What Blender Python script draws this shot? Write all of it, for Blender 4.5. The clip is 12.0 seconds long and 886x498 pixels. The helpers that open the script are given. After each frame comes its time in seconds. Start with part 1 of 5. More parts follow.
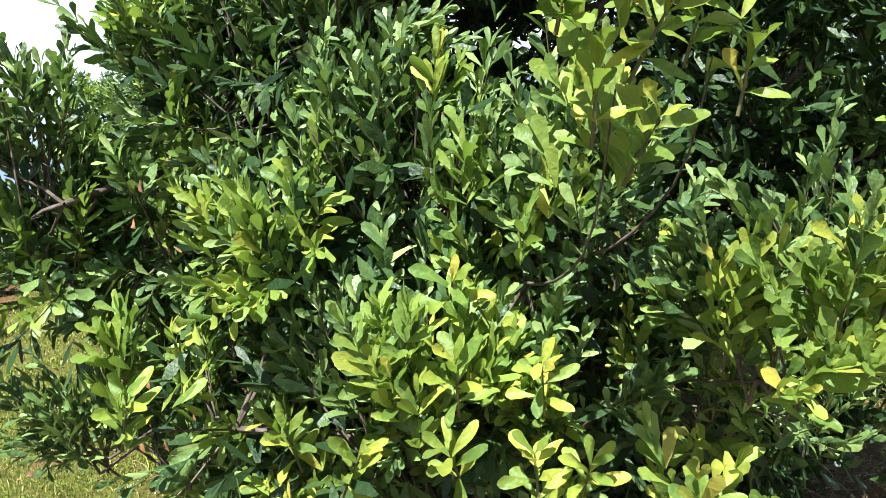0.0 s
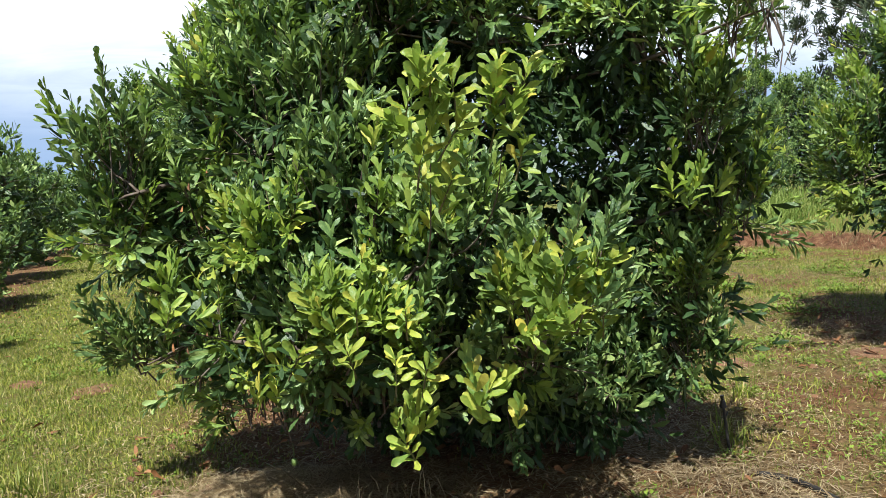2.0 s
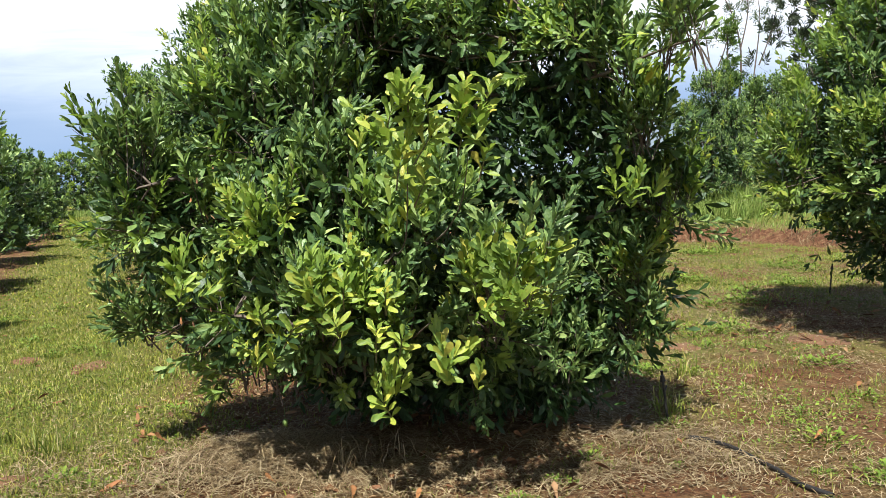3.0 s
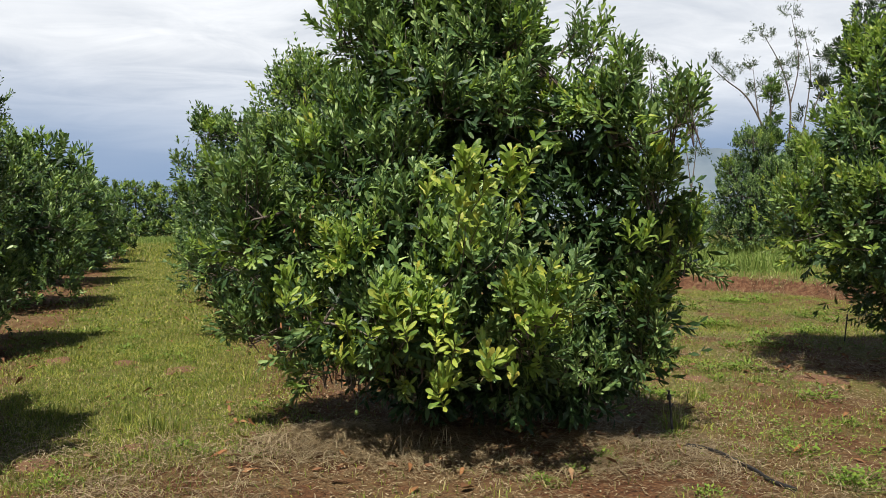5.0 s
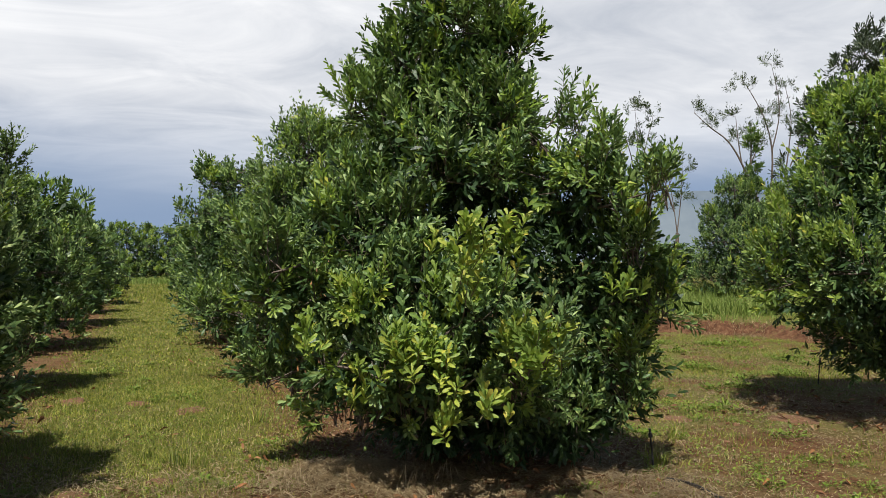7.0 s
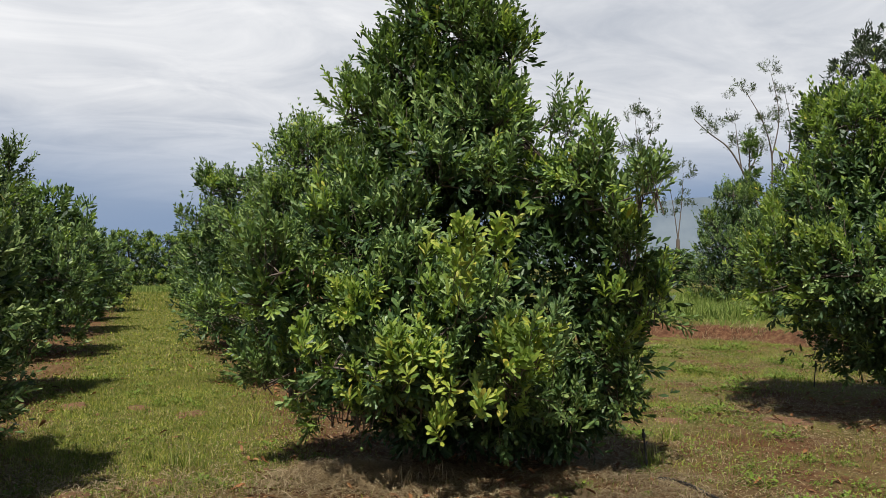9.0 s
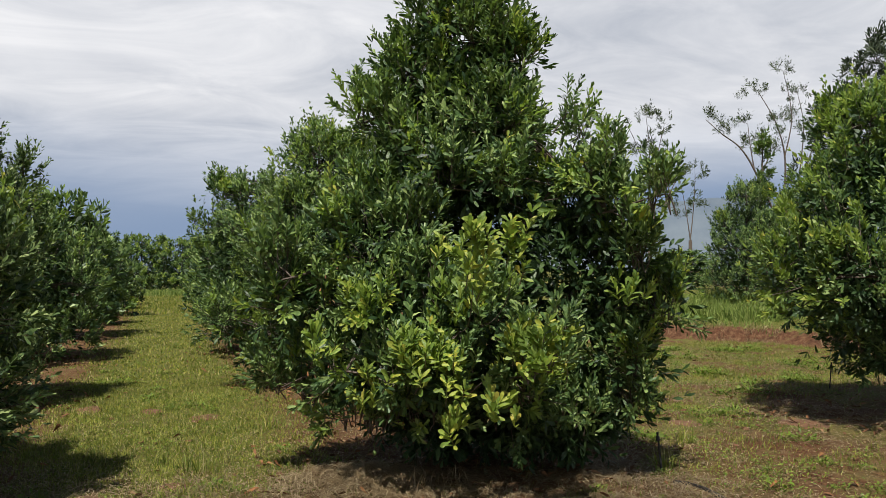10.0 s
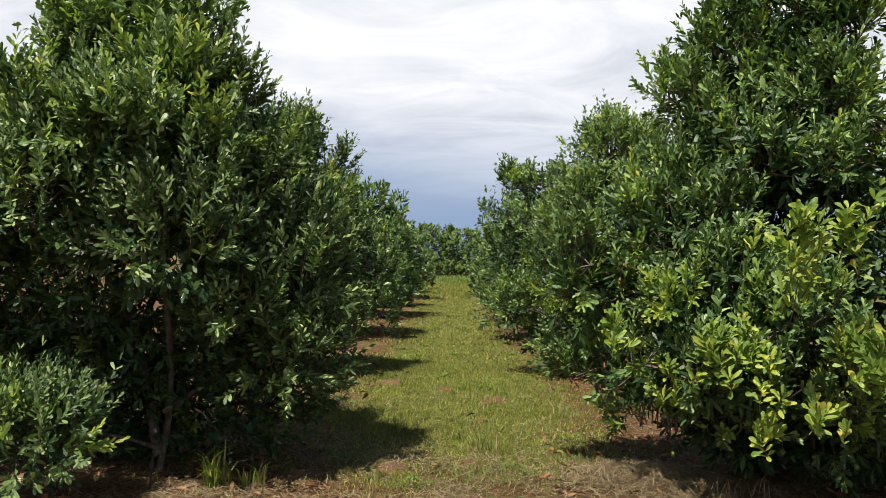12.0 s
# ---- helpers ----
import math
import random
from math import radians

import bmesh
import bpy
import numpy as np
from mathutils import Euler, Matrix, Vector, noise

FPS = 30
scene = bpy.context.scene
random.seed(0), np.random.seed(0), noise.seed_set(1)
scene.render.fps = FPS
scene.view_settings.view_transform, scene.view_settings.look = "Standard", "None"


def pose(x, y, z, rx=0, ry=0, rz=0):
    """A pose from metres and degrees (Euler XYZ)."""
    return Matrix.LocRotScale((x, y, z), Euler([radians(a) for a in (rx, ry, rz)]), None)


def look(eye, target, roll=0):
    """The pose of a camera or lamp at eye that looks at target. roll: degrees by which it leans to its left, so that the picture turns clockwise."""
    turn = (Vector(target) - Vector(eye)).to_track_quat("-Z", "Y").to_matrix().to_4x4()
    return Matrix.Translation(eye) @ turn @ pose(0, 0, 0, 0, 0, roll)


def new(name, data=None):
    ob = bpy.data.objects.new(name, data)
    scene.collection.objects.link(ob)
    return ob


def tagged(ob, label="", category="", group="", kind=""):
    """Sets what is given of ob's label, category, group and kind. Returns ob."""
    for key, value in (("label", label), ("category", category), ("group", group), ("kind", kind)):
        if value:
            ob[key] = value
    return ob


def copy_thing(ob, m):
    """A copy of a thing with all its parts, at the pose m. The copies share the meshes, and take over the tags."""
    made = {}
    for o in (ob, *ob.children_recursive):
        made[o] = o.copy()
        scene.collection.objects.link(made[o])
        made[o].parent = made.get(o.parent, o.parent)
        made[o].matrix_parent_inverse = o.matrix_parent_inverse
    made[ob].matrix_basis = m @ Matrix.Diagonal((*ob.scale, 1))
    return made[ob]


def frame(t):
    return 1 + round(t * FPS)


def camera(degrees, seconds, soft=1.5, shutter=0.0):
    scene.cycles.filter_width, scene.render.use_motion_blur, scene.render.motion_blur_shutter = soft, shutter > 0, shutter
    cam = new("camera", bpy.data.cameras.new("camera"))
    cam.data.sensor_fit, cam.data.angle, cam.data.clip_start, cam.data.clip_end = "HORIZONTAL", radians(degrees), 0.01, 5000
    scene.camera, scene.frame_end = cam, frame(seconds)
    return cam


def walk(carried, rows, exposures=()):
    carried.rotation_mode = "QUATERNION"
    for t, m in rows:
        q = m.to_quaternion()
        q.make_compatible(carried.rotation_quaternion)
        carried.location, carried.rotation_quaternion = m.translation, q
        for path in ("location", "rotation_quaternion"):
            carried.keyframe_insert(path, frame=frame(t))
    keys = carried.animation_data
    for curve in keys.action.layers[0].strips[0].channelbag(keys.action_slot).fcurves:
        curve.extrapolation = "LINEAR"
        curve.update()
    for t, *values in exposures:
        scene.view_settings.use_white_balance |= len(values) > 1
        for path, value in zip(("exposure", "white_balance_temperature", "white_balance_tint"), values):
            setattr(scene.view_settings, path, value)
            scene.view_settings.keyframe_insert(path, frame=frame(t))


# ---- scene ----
cam = camera(58.9, 12.0, 0.55)
PATH = [
    (0, (1.061, 3.042, 1.417), (1.84, 4.873, 1.221), -8.5),
    (0.5, (0.933, 2.675, 1.436), (1.644, 4.538, 1.29), -8.0),
    (1, (0.93, 2.35, 1.458), (1.635, 4.215, 1.315), -7.8),
    (1.5, (1.002, 2.075, 1.44), (1.703, 3.942, 1.279), -4.3),
    (2, (0.947, 1.788, 1.426), (1.674, 3.645, 1.271), -3.3),
    (2.5, (0.852, 1.558, 1.443), (1.614, 3.398, 1.266), -2.5),
    (2.7, (0.832, 1.46, 1.453), (1.603, 3.297, 1.269), -2.6),
    (4.3, (0.425, 0.712, 1.451), (1.236, 2.536, 1.325), -0.3),
    (4.5, (0.408, 0.628, 1.458), (1.21, 2.456, 1.333), -0.2),
    (5, (0.375, 0.415, 1.464), (1.052, 2.295, 1.391), -0.0),
    (5.5, (0.255, 0.268, 1.479), (0.937, 2.148, 1.458), -0.2),
    (6, (0.12, 0.133, 1.494), (0.825, 2.005, 1.478), 0.1),
    (6.5, (0.095, 0.047, 1.535), (0.8, 1.918, 1.528), -0.1),
    (7, (0.106, -0.059, 1.55), (0.811, 1.812, 1.581), 0.2),
    (9, (0.12, -0.158, 1.516), (0.821, 1.714, 1.566), -0.0),
    (9.5, (0.125, -0.155, 1.522), (0.818, 1.72, 1.574), -0.1),
    (10, (0.119, -0.147, 1.522), (0.793, 1.735, 1.578), -0.3),
    (10.5, (0.095, -0.118, 1.512), (0.607, 1.815, 1.572), 0.1),
    (11, (0.041, -0.078, 1.49), (0.352, 1.897, 1.546), 1.1),
    (11.5, (0.011, -0.04, 1.486), (0.149, 1.954, 1.525), 1.7),
    (12, (0.0, 0.0, 1.484), (-0.014, 2.0, 1.513), 1.8),
]
EXPO = [(0.0, 1.58, 5950, 6), (0.5, 1.16, 5950, 6), (1.0, 1.05, 5950, 6), (2.7, 1.22, 6150, 8), (4.5, 0.77, 6250, 8), (5.5, 0.61, 6400, 10), (7.0, 0.52, 6400, 10), (9.0, 0.42, 6400, 10), (10.3, 0.40, 6400, 11), (12.0, 0.70, 6400, 11)]
walk(cam, [(t, look(eye, target, roll)) for t, eye, target, roll in PATH], EXPO)

# ---- sky and sun ----
SUN_FROM = Vector((-0.33, -0.50, 1.0)).normalized()
SUN_EL = math.asin(SUN_FROM.z)
world = bpy.data.worlds.new("world")
scene.world = world
world.use_nodes = True
wn, wl = world.node_tree.nodes, world.node_tree.links
wn.clear()


def wnode(kind, **kw):
    n = wn.new(kind)
    for k, v in kw.items():
        n.inputs[k].default_value = v
    return n


def wmath(op, a, b=None, c=None):
    n = wn.new("ShaderNodeMath")
    n.operation = op
    for i, v in enumerate((a, b, c)):
        if v is None:
            continue
        if isinstance(v, (int, float)):
            n.inputs[i].default_value = v
        else:
            wl.new(v, n.inputs[i])
    return n.outputs[0]


def wmix(fac, a, b):
    n = wn.new("ShaderNodeMix")
    n.data_type = "RGBA"
    for sock, v in ((n.inputs[0], fac), (n.inputs[6], a), (n.inputs[7], b)):
        if isinstance(v, (int, float, tuple)):
            sock.default_value = v
        else:
            wl.new(v, sock)
    return n.outputs[2]


sky = wn.new("ShaderNodeTexSky")
sky.sky_type = "NISHITA"
sky.sun_disc = False
sky.sun_elevation = SUN_EL
sky.sun_rotation = math.atan2(SUN_FROM.x, SUN_FROM.y)
tc = wn.new("ShaderNodeTexCoord")
sep = wn.new("ShaderNodeSeparateXYZ")
wl.new(tc.outputs["Generated"], sep.inputs[0])
zz = wmath("MAXIMUM", sep.outputs[2], 0.0)
den = wmath("ADD", zz, 0.14)
comb = wn.new("ShaderNodeCombineXYZ")
wl.new(wmath("DIVIDE", sep.outputs[0], den), comb.inputs[0])
wl.new(wmath("DIVIDE", sep.outputs[1], den), comb.inputs[1])
big = wnode("ShaderNodeTexNoise", Scale=0.75, Detail=7.0, Roughness=0.55, Distortion=0.35)
wl.new(comb.outputs[0], big.inputs["Vector"])
low = wnode("ShaderNodeTexNoise", Scale=0.35, Detail=2.0)
wl.new(comb.outputs[0], low.inputs["Vector"])
sky_scaled = wn.new("ShaderNodeVectorMath")
sky_scaled.operation = "SCALE"
wl.new(sky.outputs[0], sky_scaled.inputs[0])
sky_scaled.inputs[3].default_value = 0.04
# cloud brightness: grey undersides to white tops
streak_map = wn.new("ShaderNodeMapping")
streak_map.inputs["Rotation"].default_value = (0, 0, 0.35)
streak_map.inputs["Scale"].default_value = (1.0, 1.7, 1.0)
wl.new(comb.outputs[0], streak_map.inputs[0])
streak = wnode("ShaderNodeTexNoise", Scale=1.7, Detail=7.0, Roughness=0.6, Distortion=0.9)
wl.new(streak_map.outputs[0], streak.inputs["Vector"])
bright = wnode("ShaderNodeMapRange")
bright.inputs[1].default_value, bright.inputs[2].default_value = 0.34, 0.60
wl.new(wmath("ADD", wmath("MULTIPLY", big.outputs[0], 0.55), wmath("MULTIPLY", streak.outputs[0], 0.45)), bright.inputs[0])
cloud = wmix(bright.outputs[0], (0.42, 0.445, 0.49, 1), (0.72, 0.72, 0.725, 1))
# a rain-blue bank of cloud low over the horizon
haze = wnode("ShaderNodeMapRange")
haze.inputs[1].default_value, haze.inputs[2].default_value = 0.06, 0.21
wl.new(wmath("ADD", zz, wmath("MULTIPLY", wmath("SUBTRACT", low.outputs[0], 0.5), 0.16)), haze.inputs[0])
haze.interpolation_type = "SMOOTHSTEP"
cloud2 = wmix(haze.outputs[0], (0.205, 0.275, 0.395, 1), cloud)
# the cover thins out towards the zenith
cover = wnode("ShaderNodeMapRange")
cover.inputs[1].default_value, cover.inputs[2].default_value = 0.44, 0.33
wl.new(zz, cover.inputs[0])
holes = wnode("ShaderNodeMapRange")
holes.inputs[1].default_value, holes.inputs[2].default_value = 0.20, 0.28
wl.new(big.outputs[0], holes.inputs[0])
mask = wmath("MULTIPLY", cover.outputs[0], holes.outputs[0])
final = wmix(mask, sky_scaled.outputs[0], cloud2)
bg = wn.new("ShaderNodeBackground")
wl.new(final, bg.inputs[0])
bg.inputs[1].default_value = 0.93
wo = wn.new("ShaderNodeOutputWorld")
wl.new(bg.outputs[0], wo.inputs[0])

sun = new("sun", bpy.data.lights.new("sun", "SUN"))
sun.data.energy = 5.0
sun.data.angle = radians(0.6)
sun.data.color = (1.0, 0.95, 0.86)
sun.matrix_world = look(SUN_FROM * 50, (0, 0, 0))


# ---- materials ----
class Mat:
    """A small wrapper to write node materials briefly."""

    def __init__(self, name):
        self.m = bpy.data.materials.new(name)
        self.m.use_nodes = True
        self.n, self.l = self.m.node_tree.nodes, self.m.node_tree.links
        self.n.clear()
        self.out = self.n.new("ShaderNodeOutputMaterial")

    def put(self, sock, v):
        if isinstance(v, (int, float)):
            sock.default_value = v
        elif isinstance(v, tuple):
            sock.default_value = v if len(v) == 4 or sock.type == "VECTOR" else (*v, 1)
        else:
            self.l.new(v, sock)

    def math(self, op, a, b=0.0, clamp=False):
        n = self.n.new("ShaderNodeMath")
        n.operation, n.use_clamp = op, clamp
        self.put(n.inputs[0], a), self.put(n.inputs[1], b)
        return n.outputs[0]

    def noise(self, scale, detail=4.0, rough=0.55, vec=None, dist=0.0):
        n = self.n.new("ShaderNodeTexNoise")
        n.inputs["Scale"].default_value, n.inputs["Detail"].default_value = scale, detail
        n.inputs["Roughness"].default_value, n.inputs["Distortion"].default_value = rough, dist
        self.l.new(vec or self.pos(), n.inputs["Vector"])
        return n.outputs[0]

    def pos(self):
        return self.n.new("ShaderNodeNewGeometry").outputs["Position"]

    def local(self):
        return self.n.new("ShaderNodeTexCoord").outputs["Object"]

    def island(self):
        return self.n.new("ShaderNodeNewGeometry").outputs["Random Per Island"]

    def each(self):
        return self.n.new("ShaderNodeObjectInfo").outputs["Random"]

    def ramp(self, fac, stops):
        n = self.n.new("ShaderNodeValToRGB")
        e = n.color_ramp.elements
        while len(e) < len(stops):
            e.new(0.5)
        for el, (p, c) in zip(e, stops):
            el.position, el.color = p, (*c, 1)
        self.put(n.inputs[0], fac)
        return n.outputs[0]

    def span(self, v, a, b, c=0.0, d=1.0):
        n = self.n.new("ShaderNodeMapRange")
        self.put(n.inputs[0], v)
        for i, q in enumerate((a, b, c, d)):
            n.inputs[i + 1].default_value = q
        return n.outputs[0]

    def mix(self, fac, a, b, blend="MIX"):
        n = self.n.new("ShaderNodeMix")
        n.data_type, n.blend_type = "RGBA", blend
        self.put(n.inputs[0], fac), self.put(n.inputs[6], a), self.put(n.inputs[7], b)
        return n.outputs[2]

    def bump(self, height, strength=0.4, distance=0.01):
        n = self.n.new("ShaderNodeBump")
        n.inputs["Strength"].default_value, n.inputs["Distance"].default_value = strength, distance
        self.put(n.inputs["Height"], height)
        return n.outputs[0]

    def surface(self, color, rough=0.8, spec=0.5, normal=None, thin=None, thin_part=0.3):
        p = self.n.new("ShaderNodeBsdfPrincipled")
        self.put(p.inputs["Base Color"], color), self.put(p.inputs["Roughness"], rough)
        self.put(p.inputs["Specular IOR Level"], spec)
        if normal is not None:
            self.l.new(normal, p.inputs["Normal"])
        last = p.outputs[0]
        if thin is not None:
            tr = self.n.new("ShaderNodeBsdfTranslucent")
            self.put(tr.inputs[0], thin)
            mx = self.n.new("ShaderNodeMixShader")
            mx.inputs[0].default_value = thin_part
            self.l.new(last, mx.inputs[1]), self.l.new(tr.outputs[0], mx.inputs[2])
            last = mx.outputs[0]
        self.l.new(last, self.out.inputs[0])
        return self.m


def leaf_material(name, stops, thin, rough=0.38, part_thin=0.15, by_object=False):
    m = Mat(name)
    r = m.each() if by_object else m.island()
    c = m.ramp(r, stops)
    patch = m.span(m.noise(1.3, 3.0), 0.35, 0.65, 0.82, 1.15)
    c = m.mix(1.0, c, patch, "MULTIPLY")
    fine = m.noise(90.0, 2.0)
    c = m.mix(m.math("MULTIPLY", m.span(fine, 0.5, 0.75), 0.25), c, (stops[-1][1][0] * 1.3, stops[-1][1][1] * 1.2, stops[-1][1][2]))
    n = m.bump(m.math("ADD", m.noise(140.0, 2.0), m.math("MULTIPLY", m.noise(48.0, 1.0), 2.0)), 0.45, 0.004)
    return m.surface(c, m.span(fine, 0.3, 0.7, rough - 0.04, rough + 0.14), 0.30, n, thin, part_thin)


LEAF = leaf_material("mature leaf", [(0.0, (0.024, 0.054, 0.022)), (0.35, (0.068, 0.125, 0.041)), (0.7, (0.145, 0.222, 0.066)), (1.0, (0.290, 0.372, 0.128))], (0.21, 0.34, 0.06), 0.36, 0.18)
# darker copy of the mature leaf: the inner crown's shade is in its colour
LEAF_SHADE = leaf_material("shade-dark inner leaf", [(0.0, (0.015, 0.034, 0.015)), (0.6, (0.034, 0.068, 0.0218)), (1.0, (0.068, 0.116, 0.0306))], (0.068, 0.136, 0.0204))
LEAF_ROW = leaf_material("dull mature leaf", [(0.0, (0.022, 0.046, 0.019)), (0.4, (0.076, 0.128, 0.043)), (0.75, (0.166, 0.234, 0.078)), (1.0, (0.330, 0.400, 0.160))], (0.14, 0.25, 0.045), 0.36, 0.2)
LEAF_MID = leaf_material("young leaf", [(0.0, (0.065, 0.120, 0.028)), (0.6, (0.165, 0.245, 0.050)), (1.0, (0.27, 0.345, 0.070))], (0.28, 0.42, 0.05), 0.38, 0.32)
LEAF_NEW = leaf_material("new flush leaf", [(0.0, (0.098, 0.175, 0.036)), (0.6, (0.236, 0.318, 0.056)), (0.9, (0.360, 0.400, 0.066)), (1.0, (0.48, 0.42, 0.08))], (0.285, 0.44, 0.06), 0.4, 0.36)
LEAF_LUSH = leaf_material("lush grass", [(0.0, (0.070, 0.120, 0.020)), (0.5, (0.140, 0.205, 0.036)), (1.0, (0.26, 0.30, 0.085))], (0.18, 0.27, 0.045), 0.55, 0.25)
LEAF_HERO = leaf_material("single flush leaf", [(0.0, (0.090, 0.165, 0.034)), (0.6, (0.238, 0.314, 0.050)), (0.92, (0.375, 0.402, 0.062)), (1.0, (0.49, 0.42, 0.075))], (0.295, 0.44, 0.055), 0.4, 0.36, True)
LEAF_DEAD = leaf_material("dead leaf", [(0.0, (0.068, 0.0306, 0.015)), (0.5, (0.15, 0.068, 0.030)), (0.85, (0.26, 0.115, 0.042)), (1.0, (0.30, 0.19, 0.10))], (0.136, 0.068, 0.0272), 0.7, 0.1)


def bark_material():
    m = Mat("bark")
    c = m.ramp(m.noise(22.0, 6.0, 0.65), [(0.3, (0.0476, 0.034, 0.0258)), (0.5, (0.102, 0.0782, 0.0612)), (0.72, (0.184, 0.16, 0.136))])
    return m.surface(c, 0.85, 0.3, m.bump(m.noise(60.0, 5.0), 0.5, 0.006))


BARK = bark_material()


def stem_material():
    m = Mat("green stem")
    c = m.ramp(m.noise(30.0, 3.0), [(0.3, (0.068, 0.068, 0.0238)), (0.7, (0.15, 0.129, 0.0578))])
    return m.surface(c, 0.6, 0.4)


STEM = stem_material()


def ground_material():
    m = Mat("orchard ground")
    pos = m.pos()
    sp = m.n.new("ShaderNodeSeparateXYZ")
    m.l.new(pos, sp.inputs[0])
    x, y = sp.outputs[0], sp.outputs[1]
    fine, mid, big = m.noise(38.0, 6.0, 0.7), m.noise(5.0, 5.0, 0.6), m.noise(0.9, 4.0)
    soil = m.ramp(fine, [(0.30, (0.022, 0.0095, 0.0045)), (0.46, (0.085, 0.036, 0.015)), (0.60, (0.150, 0.070, 0.030)), (0.74, (0.26, 0.155, 0.078))])
    pale = m.ramp(m.noise(70.0, 4.0, 0.7), [(0.32, (0.050, 0.028, 0.012)), (0.5, (0.150, 0.098, 0.042)), (0.68, (0.285, 0.205, 0.105))])
    soil = m.mix(m.math("MULTIPLY", m.span(m.math("ADD", mid, m.math("MULTIPLY", m.math("SUBTRACT", big, 0.5), 0.7)), 0.40, 0.62), 0.75), soil, pale)
    sod = m.ramp(fine, [(0.28, (0.028, 0.032, 0.004)), (0.5, (0.102, 0.120, 0.020)), (0.72, (0.218, 0.212, 0.050))])
    # mown sod in the lane, on the terrace and far off; bare earth along the rows
    lane = m.math("ABSOLUTE", m.math("SUBTRACT", x, 0.15))
    lane = m.math("ADD", lane, m.math("MULTIPLY", m.math("SUBTRACT", mid, 0.5), 1.3))
    green = m.span(lane, 1.25, 0.75)
    near = m.span(m.math("ADD", y, m.math("MULTIPLY", m.math("SUBTRACT", mid, 0.5), 2.5)), 5.0, 6.3)
    green = m.math("MULTIPLY", green, near)
    tuft = m.math("ADD", m.noise(1.9, 5.0, 0.65), m.math("MULTIPLY", m.math("SUBTRACT", big, 0.5), 0.5))
    right = m.math("MULTIPLY", m.span(x, 2.9, 4.4), m.math("MULTIPLY", m.span(tuft, 0.46, 0.58, 0.0, 0.85), m.span(y, 4.0, 7.0, 0.3, 1.0)))
    back = m.math("MULTIPLY", m.span(y, 3.4, 1.8), m.span(m.noise(0.5, 5.0, 0.6), 0.42, 0.58, 0.0, 0.85))
    right = m.math("MAXIMUM", right, back)
    far = m.span(m.math("ADD", x, m.math("MULTIPLY", y, 0.45)), 17.7, 18.2)
    green = m.math("MAXIMUM", green, m.math("MAXIMUM", right, far))
    nrm = m.n.new("ShaderNodeNewGeometry").outputs["True Normal"]
    sn = m.n.new("ShaderNodeSeparateXYZ")
    m.l.new(nrm, sn.inputs[0])
    flat = m.span(m.math("ADD", sn.outputs[2], m.math("MULTIPLY", m.math("SUBTRACT", mid, 0.5), 0.12)), 0.90, 0.965)
    green = m.math("MULTIPLY", green, flat)
    speck = m.span(m.noise(9.0, 5.0, 0.7), 0.40, 0.58)
    green = m.math("MULTIPLY", green, m.span(speck, 0.0, 1.0, 0.55, 1.0))
    red = m.ramp(m.noise(12.0, 6.0, 0.7), [(0.3, (0.030, 0.013, 0.007)), (0.5, (0.100, 0.045, 0.022)), (0.72, (0.20, 0.120, 0.066))])
    base = m.mix(flat, red, soil)
    c = m.mix(green, base, sod)
    return m.surface(c, 0.95, 0.2, m.bump(m.math("ADD", fine, m.math("MULTIPLY", mid, 0.6)), 1.0, 0.03))


GROUND = ground_material()


def blade_material(name, stops, thin):
    m = Mat(name)
    c = m.mix(1.0, m.ramp(m.island(), stops), m.span(m.noise(0.8, 4.0), 0.3, 0.7, 0.75, 1.2), "MULTIPLY")
    return m.surface(c, 0.6, 0.35, None, thin, 0.25)


GRASS = blade_material("grass blade", [(0.0, (0.056, 0.088, 0.013)), (0.45, (0.163, 0.196, 0.023)), (0.80, (0.30, 0.290, 0.046)), (1.0, (0.42, 0.35, 0.18))], (0.16, 0.24, 0.03))
STRAW = blade_material("dry straw", [(0.0, (0.070, 0.044, 0.023)), (0.5, (0.215, 0.152, 0.078)), (1.0, (0.46, 0.375, 0.235))], (0.22, 0.16, 0.07))
WEED = leaf_material("weed leaf", [(0.0, (0.068, 0.122, 0.015)), (0.6, (0.129, 0.197, 0.0204)), (1.0, (0.204, 0.258, 0.034))], (0.15, 0.245, 0.0272), 0.5)
DARK_LEAF = leaf_material("needle leaf", [(0.0, (0.022, 0.036, 0.022)), (0.6, (0.040, 0.058, 0.030)), (1.0, (0.070, 0.088, 0.045))], (0.06, 0.09, 0.04), 0.6)
FEATHER = leaf_material("feathery leaf", [(0.0, (0.034, 0.0578, 0.0238)), (0.6, (0.0612, 0.0952, 0.034)), (1.0, (0.102, 0.116, 0.0544))], (0.102, 0.15, 0.0408), 0.6)


def plain(name, c, rough, grain=40.0):
    m = Mat(name)
    n = m.noise(grain, 4.0)
    col = m.ramp(n, [(0.3, tuple(v * 0.7 for v in c)), (0.7, tuple(min(1, v * 1.25) for v in c))])
    return m.surface(col, rough, 0.4, m.bump(n, 0.3, 0.003))


PIPE = plain("black plastic", (0.017, 0.0156, 0.015), 0.5)
NUT = plain("green nut husk", (0.0952, 0.15, 0.034), 0.45, 120.0)
CLOD = plain("red earth clod", (0.129, 0.0646, 0.032), 0.95, 25.0)


# ---- geometry helpers ----


def unit(v):
    return v / np.maximum(np.linalg.norm(v, axis=-1, keepdims=True), 1e-9)


